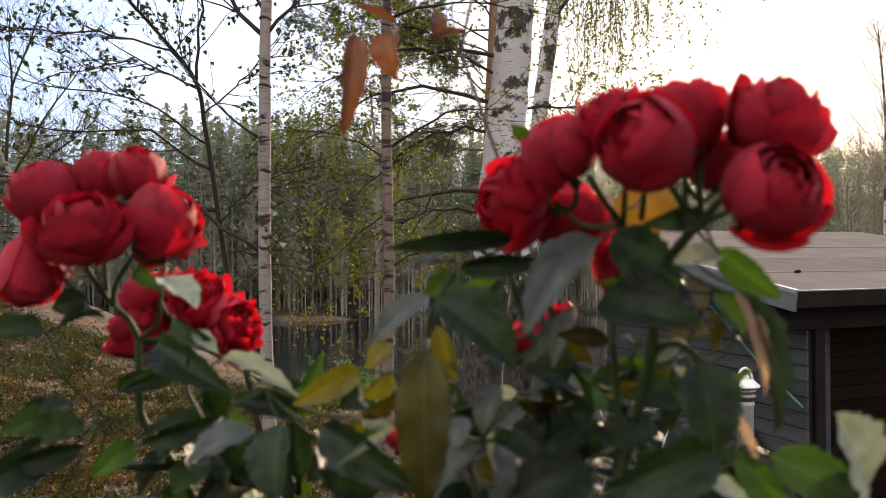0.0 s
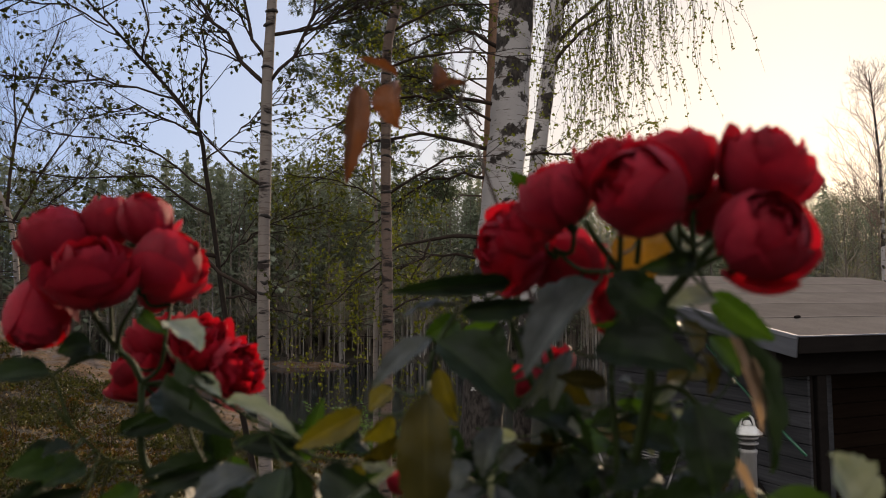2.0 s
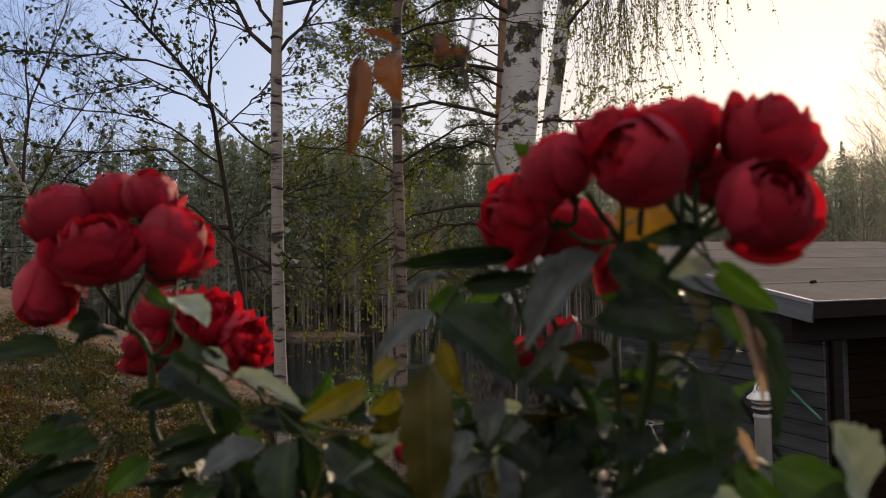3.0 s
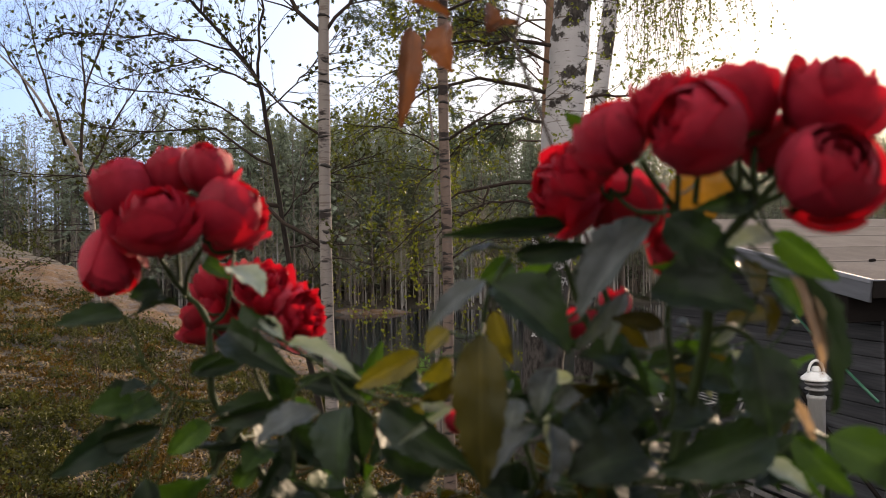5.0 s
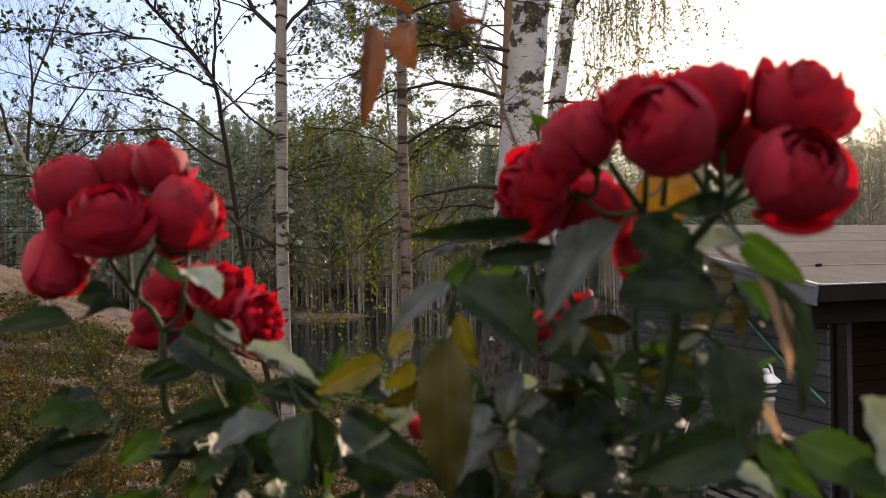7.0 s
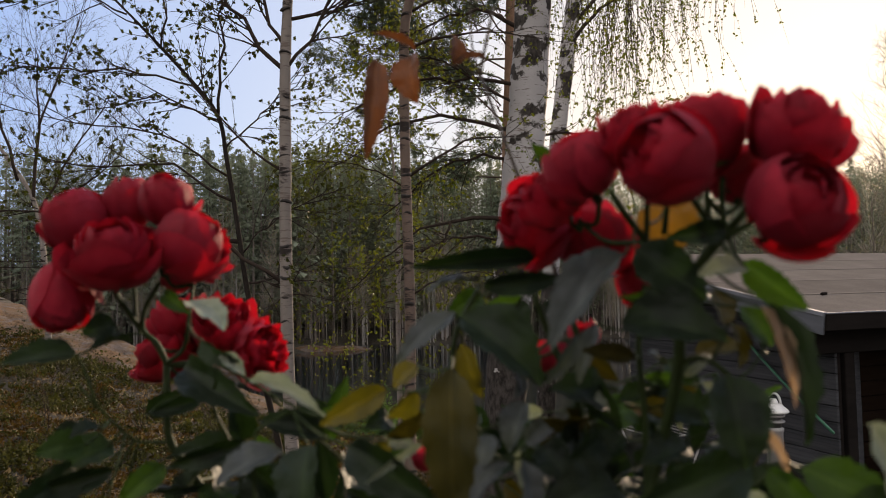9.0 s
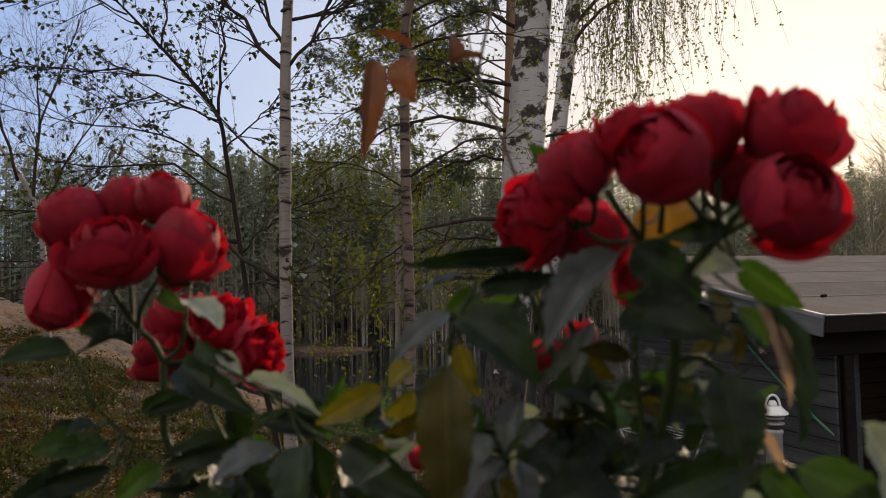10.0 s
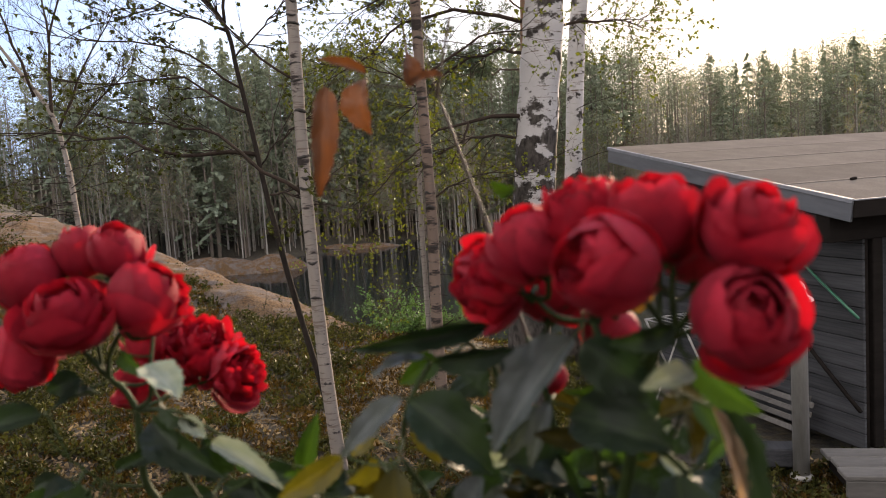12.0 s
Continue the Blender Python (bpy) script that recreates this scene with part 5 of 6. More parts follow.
def flower(centre, radius, axis, seed, shape="globe", tall=1.0, loose=()):
    """A full rose of a given shape over a hip with sepals; loose: petals that stand away, as (direction, hinge, size)."""
    rng = random.Random(100 + seed)
    q = Vector(axis).to_track_quat("Z", "Y").to_matrix().to_4x4()
    m = Matrix.Translation(Vector(centre) - BASE) @ q @ Matrix.Diagonal((radius, radius, radius * tall, 1))
    head = part("flower", HIP_ME, bush, m)
    rings, rise = BLOOMS[shape]
    start = rng.uniform(0, 360)
    for ring, (count, size, stock, tip) in enumerate(rings):
        for k in range(count):
            s = size * rng.uniform(0.95, 1.05)
            about = start + 360 * k / count + 41 * ring + rng.uniform(-11, 11)
            r = pose(0, 0, rise * (1 - size) + rng.uniform(-0.03, 0.05), 0, 0, about) @ hinge(tip + rng.uniform(-4, 5)) @ pose(0, 0, 0, rng.uniform(-9, 9))
            part("petal", stock[rng.randrange(4)], head, r @ Matrix.Diagonal((s, s, s * rng.uniform(0.93, 1.08), 1)))
    back = q.to_3x3().inverted()
    for k, (way, tip, s) in enumerate(loose):
        d = back @ Vector(way)
        r = pose(0, 0, 0, 0, 0, math.degrees(math.atan2(d.y, d.x))) @ hinge(tip)
        part("petal", OUTER[k % 4], head, r @ Matrix.Diagonal((s, s, s, 1)))
    for k in range(5):
        part("sepal", SEPAL_ME, head, pose(0, 0, 0, 0, 0, 72 * k + rng.uniform(-10, 10)))
    foot = Vector(centre) - Vector(axis).normalized() * radius * 1.2
    near = min(stem_points, key=lambda p: (p - foot).length)
    if (near - foot).length > 0.004:
        mid = foot.lerp(near, 0.5) - Vector(axis).normalized() * 0.006
        g = Geo()
        g.tube([p - BASE for p in curve_through([near, mid, foot], 4)], taper(0.0014, 0.0012, 9), 6)
        g.put("flower_stalk", STEM_MAT, bush)


def hinge(tip):
    """Swings a petal outwards about its foot."""
    return pose(0, 0, -1) @ pose(0, 0, 0, 0, tip, 0) @ pose(0, 0, 1)


def finish_bush():
    """Leaf stalks to the nearest stem, and the leaves deeper inside the bush."""
    rng = random.Random(77)
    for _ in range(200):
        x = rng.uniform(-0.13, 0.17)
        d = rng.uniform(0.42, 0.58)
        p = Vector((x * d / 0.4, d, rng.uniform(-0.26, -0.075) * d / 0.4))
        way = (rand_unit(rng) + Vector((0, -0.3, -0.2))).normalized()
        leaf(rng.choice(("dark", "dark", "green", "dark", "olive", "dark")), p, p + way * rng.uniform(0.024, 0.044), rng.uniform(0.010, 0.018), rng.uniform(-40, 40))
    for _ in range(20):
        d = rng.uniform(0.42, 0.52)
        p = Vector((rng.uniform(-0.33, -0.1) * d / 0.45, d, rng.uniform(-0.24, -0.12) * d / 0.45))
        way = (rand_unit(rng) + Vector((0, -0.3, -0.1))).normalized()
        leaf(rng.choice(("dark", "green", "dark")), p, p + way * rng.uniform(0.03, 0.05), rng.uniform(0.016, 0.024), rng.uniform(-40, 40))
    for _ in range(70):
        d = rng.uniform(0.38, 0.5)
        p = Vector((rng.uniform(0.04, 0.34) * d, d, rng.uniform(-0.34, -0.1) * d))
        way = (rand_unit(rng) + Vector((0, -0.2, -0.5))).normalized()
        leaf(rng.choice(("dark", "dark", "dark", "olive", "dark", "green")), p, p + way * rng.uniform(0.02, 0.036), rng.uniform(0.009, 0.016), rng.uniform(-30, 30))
    # slender pale blades added in place of bright highlights among the leaves
    for _ in range(22):
        d = rng.uniform(0.36, 0.44)
        p = Vector((rng.uniform(0.02, 0.33) * d, d, rng.uniform(-0.32, -0.1) * d))
        way = Vector((rng.uniform(-1, 1), rng.uniform(-0.6, 0.2), rng.uniform(-0.8, 0.5))).normalized()
        leaf(rng.choice(("grey", "grey", "pale", "tan", "grey")), p, p + way * rng.uniform(0.012, 0.026), rng.uniform(0.003, 0.007), rng.uniform(-30, 30))
    stalk = Geo()
    for foot in leaf_feet:
        near = min(stem_points, key=lambda p: (p - foot).length)
        if 0.002 < (near - foot).length < 0.12:
            mid = foot.lerp(near, 0.5) + Vector((0, 0, -0.08 * (near - foot).length))
            stalk.tube([p - BASE for p in curve_through([near, mid, foot], 4)], taper(0.0009, 0.0006, 9), 5)
    tagged(stalk.put("leaf_stalk", STEM_MAT, bush), kind="stuff")


stem(0.0034, 0.0026, (-0.157, 0.47, -0.15), (-0.173, 0.47, -0.123), (-0.189, 0.47, -0.1), (-0.192, 0.47, -0.081), (-0.194, 0.475, -0.05))
stem(0.0026, 0.0018, (-0.194, 0.475, -0.05), (-0.201, 0.475, -0.037), (-0.21, 0.475, -0.029), (-0.22, 0.47, -0.012), (-0.224, 0.46, 0.002))
stem(0.002, 0.0014, (-0.21, 0.475, -0.029), (-0.208, 0.475, -0.014), (-0.196, 0.475, 0.006), (-0.192, 0.475, 0.015))
stem(0.0018, 0.0012, (-0.214, 0.475, -0.024), (-0.215, 0.475, -0.007), (-0.214, 0.47, 0.008))
stem(0.0018, 0.0012, (-0.194, 0.475, -0.05), (-0.177, 0.46, -0.039), (-0.17, 0.45, -0.02), (-0.171, 0.46, -0.0))
stem(0.0016, 0.001, (-0.194, 0.475, -0.051), (-0.162, 0.46, -0.048), (-0.138, 0.45, -0.056), (-0.121, 0.45, -0.067))
stem(0.0012, 0.0008, (-0.19, 0.47, -0.099), (-0.21, 0.47, -0.098), (-0.216, 0.46, -0.089), (-0.229, 0.45, -0.07), (-0.238, 0.45, -0.06))
stem(0.0011, 0.0008, (-0.226, 0.45, -0.074), (-0.236, 0.45, -0.047), (-0.238, 0.45, -0.042), (-0.217, 0.46, -0.032), (-0.208, 0.47, -0.03))
stem(0.0014, 0.0011, (-0.133, 0.43, -0.137), (-0.134, 0.43, -0.103), (-0.146, 0.43, -0.077), (-0.149, 0.43, -0.064))
stem(0.0012, 0.0009, (-0.116, 0.4, -0.127), (-0.116, 0.4, -0.09), (-0.113, 0.4, -0.078), (-0.095, 0.4, -0.069))
stem(0.0034, 0.003, (0.079, 0.36, -0.116), (0.088, 0.36, -0.084), (0.095, 0.35, -0.045), (0.095, 0.345, -0.021))
stem(0.0034, 0.0026, (0.095, 0.345, -0.021), (0.101, 0.34, -0.001), (0.109, 0.335, 0.012), (0.112, 0.33, 0.018))
stem(0.0022, 0.0016, (0.112, 0.33, 0.016), (0.12, 0.325, 0.027), (0.123, 0.32, 0.037))
stem(0.002, 0.0014, (0.112, 0.33, 0.016), (0.111, 0.33, 0.031), (0.112, 0.33, 0.041))
stem(0.002, 0.0014, (0.11, 0.335, 0.013), (0.102, 0.33, 0.026), (0.093, 0.325, 0.036))
stem(0.0018, 0.0014, (0.107, 0.335, 0.009), (0.108, 0.34, 0.03), (0.11, 0.345, 0.043))
stem(0.0018, 0.0013, (0.108, 0.33, 0.012), (0.114, 0.32, 0.017), (0.123, 0.31, 0.022))
stem(0.003, 0.0022, (0.069, 0.4, -0.128), (0.06, 0.4, -0.096), (0.056, 0.4, -0.066), (0.043, 0.4, -0.034), (0.035, 0.4, -0.01))
stem(0.0022, 0.0016, (0.085, 0.36, 0.015), (0.073, 0.35, 0.028), (0.066, 0.345, 0.038))
stem(0.0028, 0.002, (0.095, 0.345, -0.021), (0.086, 0.355, 0.002), (0.083, 0.36, 0.015))
stem(0.0018, 0.0012, (0.085, 0.36, 0.015), (0.084, 0.35, 0.036), (0.083, 0.34, 0.04))
stem(0.0018, 0.0012, (0.091, 0.35, 0.018), (0.091, 0.34, 0.035), (0.094, 0.335, 0.039))
stem(0.0018, 0.0012, (0.083, 0.36, 0.015), (0.068, 0.37, 0.016), (0.056, 0.375, 0.027))
stem(0.002, 0.0018, (0.084, 0.37, -0.116), (0.084, 0.37, -0.072), (0.082, 0.37, -0.039), (0.084, 0.37, -0.023))
stem(0.0012, 0.0009, (0.057, 0.44, -0.014), (0.047, 0.455, 0.02), (0.035, 0.475, 0.06), (0.011, 0.49, 0.135), young=True)
stem(0.0009, 0.0008, (0.011, 0.49, 0.135), (0.014, 0.49, 0.151), (0.021, 0.49, 0.181), young=True)
stem(0.0005, 0.0005, (0.011, 0.49, 0.135), (0.006, 0.49, 0.155), (0.005, 0.49, 0.181), young=True)
stem(0.0005, 0.0003, (0.011, 0.49, 0.135), (-0.005, 0.485, 0.14), (-0.031, 0.48, 0.143), (-0.045, 0.48, 0.147), (-0.058, 0.48, 0.144), young=True)
stem(0.0018, 0.0014, (-0.009, 0.37, -0.044), (-0.007, 0.37, -0.028), (-0.002, 0.375, -0.017), (0.006, 0.38, -0.005))
stem(0.0022, 0.0015, (0.017, 0.38, -0.121), (0.006, 0.38, -0.085), (-0.009, 0.37, -0.05))
stem(0.0024, 0.0018, (0.057, 0.44, -0.014), (0.067, 0.44, -0.054), (0.07, 0.44, -0.1), (0.069, 0.44, -0.141))
stem(0.0018, 0.0012, (0.115, 0.34, -0.049), (0.127, 0.34, -0.067), (0.137, 0.34, -0.084))
stem(0.0022, 0.0016, (0.095, 0.35, -0.042), (0.106, 0.345, -0.039), (0.117, 0.34, -0.049))
stem(0.0016, 0.0012, (0.035, 0.4, -0.01), (0.028, 0.4, -0.004), (0.019, 0.395, 0.005))
leaf('dark', (-0.234, 0.44, -0.04), (-0.268, 0.42, -0.044), 0.0138)
leaf('dark', (-0.22, 0.46, -0.024), (-0.236, 0.45, -0.029), 0.0146)
leaf('dark', (-0.209, 0.46, -0.035), (-0.226, 0.44, -0.038), 0.0083)
leaf('green', (-0.181, 0.44, -0.005), (-0.161, 0.43, -0.018), 0.0093)
leaf('pale', (-0.16, 0.425, -0.01), (-0.135, 0.41, -0.026), 0.0141)
leaf('dark', (-0.156, 0.43, -0.032), (-0.129, 0.42, -0.044), 0.0124)
leaf('pale', (-0.141, 0.42, -0.04), (-0.127, 0.42, -0.052), 0.0084)
leaf('dark', (-0.173, 0.45, -0.051), (-0.118, 0.42, -0.075), 0.0193)
leaf('pale', (-0.124, 0.42, -0.055), (-0.075, 0.39, -0.072), 0.0078)
leaf('dark', (-0.168, 0.47, -0.072), (-0.202, 0.46, -0.08), 0.0107)
leaf('green', (-0.221, 0.46, -0.098), (-0.242, 0.44, -0.107), 0.0179)
leaf('dark', (-0.238, 0.45, -0.111), (-0.259, 0.4, -0.129), 0.015)
leaf('green', (-0.194, 0.46, -0.117), (-0.213, 0.45, -0.128), 0.0153)
leaf('grey', (-0.172, 0.46, -0.127), (-0.193, 0.44, -0.123), 0.0043)
leaf('dark', (-0.13, 0.43, -0.091), (-0.171, 0.42, -0.102), 0.013)
leaf('grey', (-0.101, 0.4, -0.09), (-0.13, 0.38, -0.102), 0.0131)
leaf('dark', (-0.082, 0.38, -0.083), (-0.08, 0.36, -0.117), 0.0198)
leaf('dark', (-0.077, 0.4, -0.083), (-0.116, 0.41, -0.076), 0.0112)
leaf('dark', (-0.061, 0.37, -0.081), (-0.013, 0.35, -0.107), 0.0193)
leaf('pale', (-0.022, 0.36, -0.078), (-0.05, 0.35, -0.095), 0.0033)
leaf('yellow', (-0.045, 0.4, -0.058), (-0.079, 0.39, -0.075), 0.0151)
leaf('yellow', (-0.028, 0.4, -0.046), (-0.041, 0.4, -0.058), 0.0129)
leaf('yellow', (-0.029, 0.4, -0.059), (-0.045, 0.4, -0.073), 0.0141)
leaf('olive', (-0.009, 0.34, -0.041), (-0.008, 0.33, -0.109), 0.0246)
leaf('yellow', (-0.004, 0.4, -0.035), (0.006, 0.4, -0.064), 0.0123)
leaf('grey', (-0.007, 0.365, -0.017), (-0.035, 0.35, -0.04), 0.0094)
leaf('dark', (-0.004, 0.365, -0.019), (0.033, 0.355, -0.052), 0.021)
leaf('dark', (0.035, 0.39, 0.01), (-0.03, 0.37, 0.005), 0.0105)
leaf('grey', (0.006, 0.375, -0.002), (-0.021, 0.365, -0.007), 0.008)
leaf('dark', (0.007, 0.38, -0.005), (0.049, 0.385, -0.001), 0.0123)
leaf('green', (0.007, 0.41, -0.01), (-0.013, 0.4, -0.021), 0.0124)
leaf('green', (0.031, 0.42, -0.013), (0.008, 0.42, -0.017), 0.0103)
leaf('grey', (0.073, 0.355, 0.009), (0.035, 0.33, -0.033), 0.0147)
leaf('grey', (0.057, 0.38, -0.029), (0.036, 0.37, -0.053), 0.009)
leaf('grey', (0.062, 0.37, -0.024), (0.051, 0.36, -0.052), 0.0087)
leaf('grey', (0.027, 0.38, -0.063), (0.018, 0.37, -0.086), 0.0099)
leaf('dark', (0.018, 0.42, -0.022), (0.032, 0.41, -0.032), 0.0191)
leaf('dark', (0.04, 0.42, -0.015), (0.05, 0.42, -0.026), 0.0148)
leaf('dark', (0.068, 0.34, -0.022), (0.108, 0.32, -0.03), 0.0225)
leaf('dark', (0.075, 0.34, 0.011), (0.103, 0.33, -0.012), 0.0211)
leaf('dark', (0.11, 0.325, 0.018), (0.083, 0.32, 0.014), 0.0109)
leaf('pale', (0.116, 0.32, 0.001), (0.093, 0.31, -0.002), 0.0082)
leaf('green', (0.119, 0.33, 0.004), (0.142, 0.32, -0.017), 0.013)
leaf('green', (0.121, 0.34, -0.016), (0.13, 0.33, -0.033), 0.0103)
leaf('dark', (0.127, 0.33, -0.013), (0.134, 0.31, -0.071), 0.0098)
leaf('tan', (0.124, 0.325, -0.015), (0.13, 0.31, -0.056), 0.0039)
leaf('dark', (0.116, 0.33, -0.053), (0.126, 0.33, -0.063), 0.0126)
leaf('dark', (0.11, 0.33, -0.045), (0.113, 0.32, -0.083), 0.0249)
leaf('olive', (0.117, 0.345, -0.023), (0.119, 0.34, -0.044), 0.0126)
leaf('green', (0.132, 0.31, -0.08), (0.163, 0.29, -0.096), 0.0165)
leaf('green', (0.122, 0.32, -0.082), (0.142, 0.31, -0.104), 0.012)
leaf('pale', (0.16, 0.29, -0.087), (0.143, 0.28, -0.057), 0.0223)
leaf('tan', (0.123, 0.33, -0.066), (0.133, 0.325, -0.089), 0.0045)
leaf('dark', (0.118, 0.33, -0.082), (0.066, 0.32, -0.098), 0.0229)
leaf('dark', (0.101, 0.36, -0.082), (0.077, 0.35, -0.088), 0.012)
leaf('dark', (0.064, 0.38, -0.081), (0.047, 0.37, -0.09), 0.0172)
leaf('grey', (0.04, 0.39, -0.082), (0.049, 0.38, -0.089), 0.0092)
leaf('grey', (0.027, 0.39, -0.086), (0.047, 0.39, -0.074), 0.0079)
leaf('dark', (0.069, 0.39, -0.068), (0.039, 0.38, -0.057), 0.0153)
leaf('grey', (0.022, 0.35, -0.084), (0.019, 0.34, -0.113), 0.0124)
leaf('grey', (0.017, 0.36, -0.088), (-0.006, 0.35, -0.111), 0.0098)
leaf('grey', (0.008, 0.37, -0.077), (0.003, 0.36, -0.093), 0.01)
leaf('dark', (0.069, 0.36, -0.102), (0.03, 0.35, -0.111), 0.0245)
leaf('olive', (0.078, 0.36, -0.04), (0.053, 0.36, -0.036), 0.0099)
leaf('green', (0.109, 0.35, -0.013), (0.066, 0.34, -0.011), 0.0079)
leaf('amber', (0.108, 0.4, 0.04), (0.11, 0.4, 0.01), 0.0319)
leaf('olive', (0.116, 0.37, -0.009), (0.121, 0.36, -0.027), 0.0145)
leaf('orange', (-0.057, 0.48, 0.145), (-0.064, 0.47, 0.076), 0.016)
leaf('orange', (-0.034, 0.48, 0.147), (-0.029, 0.475, 0.113), 0.0227)
leaf('orange', (-0.031, 0.48, 0.15), (-0.058, 0.47, 0.159), 0.0058)
leaf('orange', (-0.006, 0.485, 0.141), (-0.006, 0.485, 0.161), 0.0126)
leaf('orange', (0.016, 0.49, 0.146), (-0.008, 0.485, 0.141), 0.0056)
leaf('green', (0.054, 0.46, 0.075), (0.04, 0.45, 0.081), 0.0084)
leaf('dark', (0.076, 0.38, -0.081), (0.062, 0.38, -0.094), 0.0146)
leaf('olive', (-0.028, 0.42, -0.073), (-0.047, 0.42, -0.088), 0.0129)
leaf('green', (-0.07, 0.41, -0.074), (-0.082, 0.41, -0.071), 0.0063)
leaf('green', (-0.056, 0.4, -0.102), (-0.032, 0.4, -0.09), 0.0092)
leaf('yellow', (-0.048, 0.43, -0.09), (-0.061, 0.43, -0.106), 0.0112)
leaf('dark', (0.092, 0.37, -0.064), (0.111, 0.36, -0.071), 0.0123)
leaf('green', (0.084, 0.37, -0.05), (0.108, 0.37, -0.053), 0.0074)
leaf('pale', (0.058, 0.39, -0.06), (0.069, 0.38, -0.069), 0.0053)
leaf('dark', (0.093, 0.36, 0.007), (0.098, 0.35, -0.022), 0.019)
leaf('pale', (0.126, 0.37, -0.067), (0.111, 0.37, -0.053), 0.0057)
leaf('pale', (0.106, 0.38, -0.052), (0.12, 0.38, -0.041), 0.0047)
leaf('dark', (0.074, 0.38, -0.063), (0.094, 0.38, -0.058), 0.0087)
leaf('dark', (-0.036, 0.38, -0.119), (-0.061, 0.36, -0.099), 0.0142)
leaf('dark', (-0.097, 0.42, -0.072), (-0.072, 0.42, -0.082), 0.0116)
leaf('green', (-0.151, 0.44, -0.132), (-0.165, 0.44, -0.145), 0.0135)
leaf('dark', (-0.238, 0.46, -0.089), (-0.259, 0.46, -0.094), 0.0106)
leaf('dark', (-0.045, 0.41, -0.074), (-0.056, 0.4, -0.078), 0.0124)
leaf('pale', (-0.047, 0.42, -0.09), (-0.031, 0.42, -0.093), 0.0097)
leaf('green', (0.147, 0.3, -0.087), (0.161, 0.29, -0.096), 0.0136)
leaf('pale', (0.114, 0.34, -0.099), (0.133, 0.33, -0.11), 0.0077)
leaf('dark', (0.134, 0.35, -0.037), (0.122, 0.34, -0.026), 0.0079)
leaf('dark', (-0.116, 0.42, -0.107), (-0.122, 0.42, -0.129), 0.0142)
leaf('green', (-0.229, 0.44, -0.094), (-0.25, 0.425, -0.096), 0.0125)
leaf('dark', (-0.211, 0.44, -0.108), (-0.253, 0.425, -0.118), 0.0138)
leaf('dark', (-0.219, 0.44, -0.085), (-0.23, 0.425, -0.087), 0.0079)
leaf('green', (-0.181, 0.44, -0.106), (-0.199, 0.425, -0.122), 0.0132)
leaf('dark', (-0.133, 0.44, -0.094), (-0.175, 0.425, -0.1), 0.0099)
leaf('dark', (-0.152, 0.44, -0.117), (-0.184, 0.425, -0.117), 0.0049)
leaf('green', (-0.144, 0.44, -0.122), (-0.154, 0.425, -0.132), 0.0138)
leaf('green', (-0.128, 0.44, -0.111), (-0.111, 0.425, -0.128), 0.0125)
leaf('dark', (-0.135, 0.44, -0.124), (-0.101, 0.425, -0.131), 0.0079)
leaf('dark', (-0.191, 0.44, -0.076), (-0.159, 0.425, -0.06), 0.0059)
flower((0.083, 0.312, 0.047), 0.0178, (-0.72, -0.66, 0.22), 0, "globe", 1.18, [((0.2, 0, 0.9), 5, 1.05), ((0.2, 0, -0.9), 5, 1.03)])
flower((0.1295, 0.300, 0.0265), 0.0182, (0.05, -0.9, 0.42), 1, "globe", 0.95, [((0.9, 0, 0.35), 22, 1.04), ((-0.1, 0, -1), 20, 1.0), ((0.5, 0, -0.8), 15, 0.97)])
flower((0.137, 0.310, 0.0600), 0.0156, (0.3, -0.45, 0.85), 2, "bowl", 1.12, [((-0.4, 0.2, 0.9), 0, 1.3), ((1, 0, 0.1), 20, 1.2), ((0.3, -1, 0), 8, 1.06)])
flower((0.107, 0.335, 0.0645), 0.0158, (0.05, -0.15, 1), 3, "cup", 1.2, [((1, -0.2, 0), 24, 1.12), ((-0.6, 0.4, 0), 4, 1.12)])
flower((0.080, 0.355, 0.0665), 0.0150, (-0.2, -0.2, 1), 4, "ruffle", 1.0)
flower((0.055, 0.360, 0.052), 0.0162, (-0.45, -0.2, 0.85), 5, "globe", 1.0, [((-0.8, -0.2, 0.3), 12, 1.05)])
flower((0.043, 0.375, 0.041), 0.0138, (-0.5, -0.25, 0.8), 24, "ruffle", 1.0)
flower((0.033, 0.405, 0.030), 0.0185, (-0.75, -0.35, 0.1), 6, "bowl", 1.0, [((-0.2, -0.5, -1), 18, 1.15), ((0.3, -1, -0.4), 8, 1.12), ((-0.5, 0, 0.9), 14, 1.05)])
flower((0.072, 0.425, 0.025), 0.0205, (0.2, 0.3, 0.8), 7, "bowl", 0.95, [((0.9, 0, 0.1), 25, 1.1), ((-0.9, -0.3, 0), 18, 1.0)])
flower((0.100, 0.42, -0.005), 0.0140, (0.2, 0.5, 0.2), 8, "cup", 1.0, [((0.6, -0.3, -0.6), 20, 1.1)])
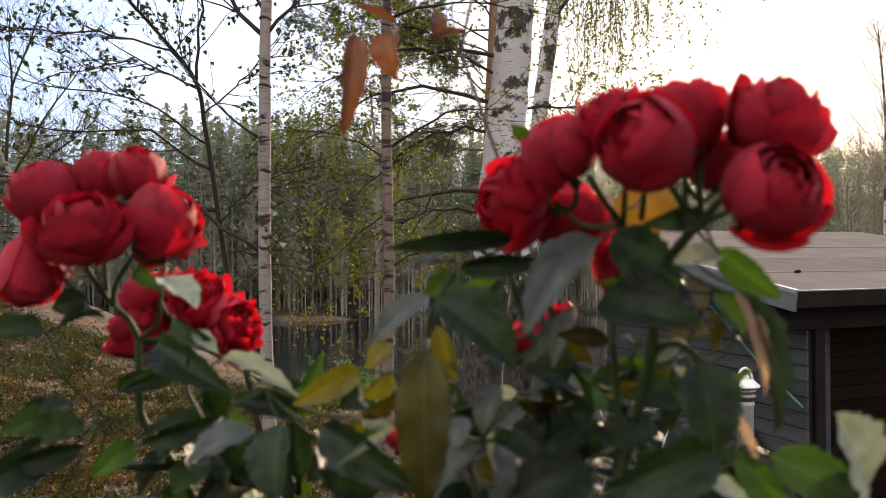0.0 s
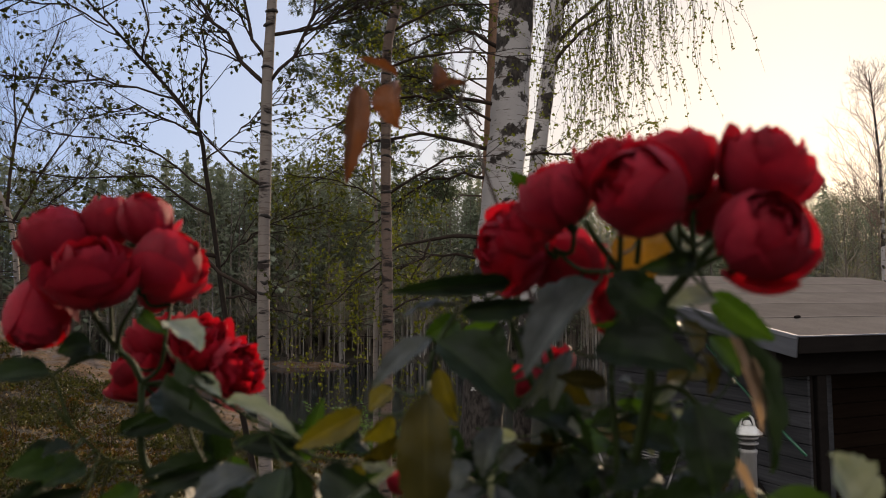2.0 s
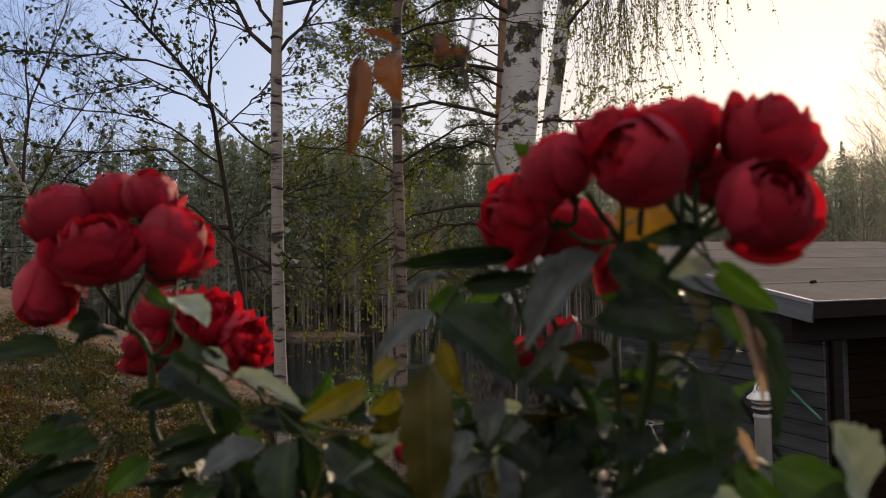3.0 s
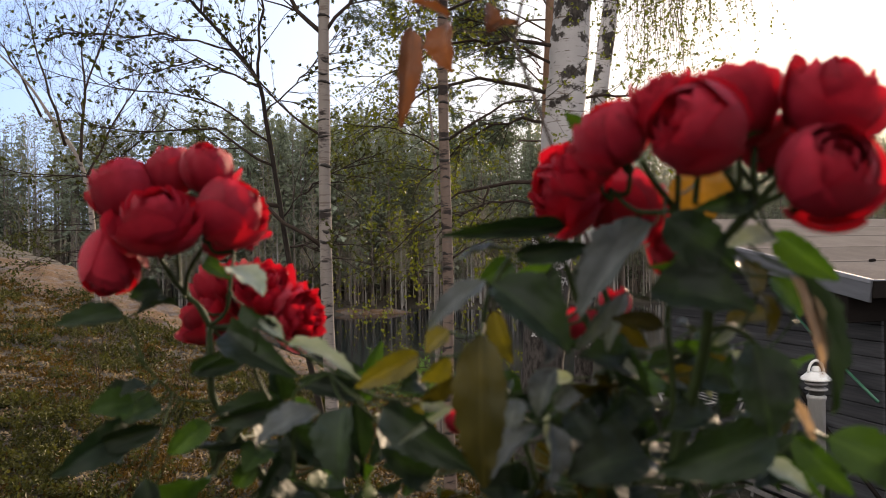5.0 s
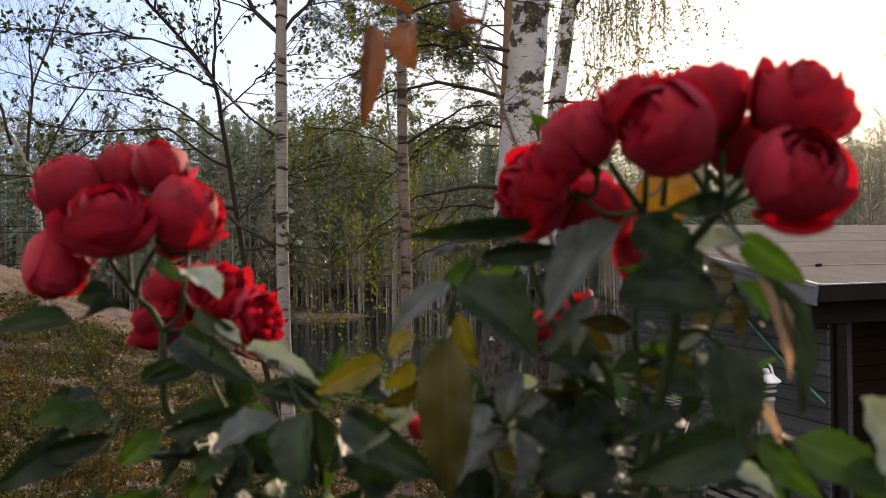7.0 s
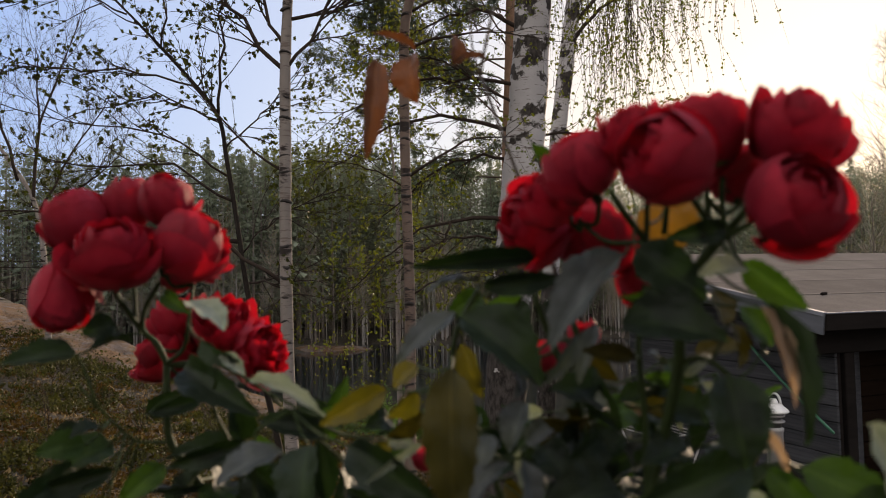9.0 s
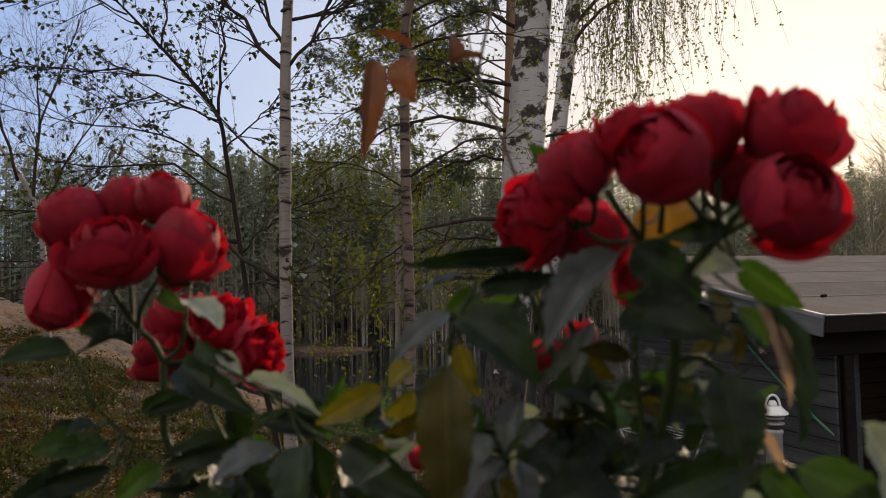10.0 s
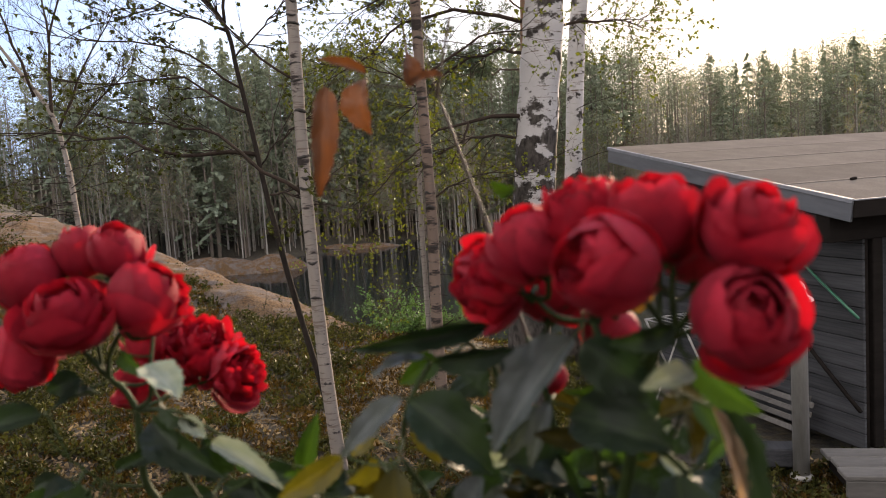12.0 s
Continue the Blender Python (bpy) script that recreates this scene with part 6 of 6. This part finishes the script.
flower((-0.242, 0.455, 0.041), 0.0190, (-0.25, -0.35, 0.85), 9, "globe", 1.08, [((-1, 0, -0.1), 5, 1.05)])
flower((-0.211, 0.435, 0.022), 0.0215, (0.05, -0.5, 0.85), 10, "bowl", 0.98, [((-1, 0, 0.25), 16, 1.12), ((1, 0, -0.1), 16, 1.12), ((0.1, -1, -0.6), 6, 1.05)])
flower((-0.216, 0.47, 0.054), 0.0130, (-0.1, 0.1, 1), 11, "dome", 1.3)
flower((-0.188, 0.462, 0.053), 0.0158, (0.25, -0.35, 0.9), 12, "globe", 1.05, [((0.9, 0, 0.3), 12, 1.08)])
flower((-0.172, 0.455, 0.026), 0.0200, (0.62, -0.05, 0.75), 13, "globe", 1.05, [((-0.2, -0.8, -0.6), 3, 1.04), ((0.7, -0.3, -0.5), 15, 1.05)])
flower((-0.165, 0.468, 0.022), 0.0142, (0.85, -0.25, 0.25), 25, "ruffle", 1.0)
flower((-0.249, 0.45, -0.007), 0.0168, (0.15, -0.3, -0.95), 14, "globe", 1.3, [((0.7, 0, -0.5), 8, 1.2)])
flower((-0.2312, 0.5583, -0.0474), 0.0204, (-0.45, -0.3, 0.75), 15, "bowl", 0.95, [((-1, 0, -0.3), 20, 1.05)])
flower((-0.1871, 0.5637, -0.0312), 0.0242, (0.35, -0.45, 0.8), 16, "ruffle", 0.95)
flower((-0.1538, 0.5551, -0.0484), 0.0177, (0.75, -0.3, 0.2), 17, "ruffle", 1.0, [((0.3, 0, -1), 25, 1.25), ((0.6, -0.5, -0.7), 12, 1.15)])
flower((0.126, 0.35, 0.044), 0.0120, (0.1, 0.2, 0.9), 18, "dome")
flower((-0.2215, 0.5691, -0.0259), 0.0185, (-0.1, 0.1, 1), 19, "ruffle")
flower((0.047, 0.44, -0.044), 0.0074, (0, 0, 1), 20, "bud")
flower((0.068, 0.45, -0.033), 0.0062, (0, 0, 1), 21, "bud")
flower((-0.028, 0.45, -0.104), 0.0055, (0, 0, 1), 22, "bud")
flower((-0.183, 0.47, 0.006), 0.0105, (0.1, 0.3, -0.7), 23, "dome")
finish_bush()
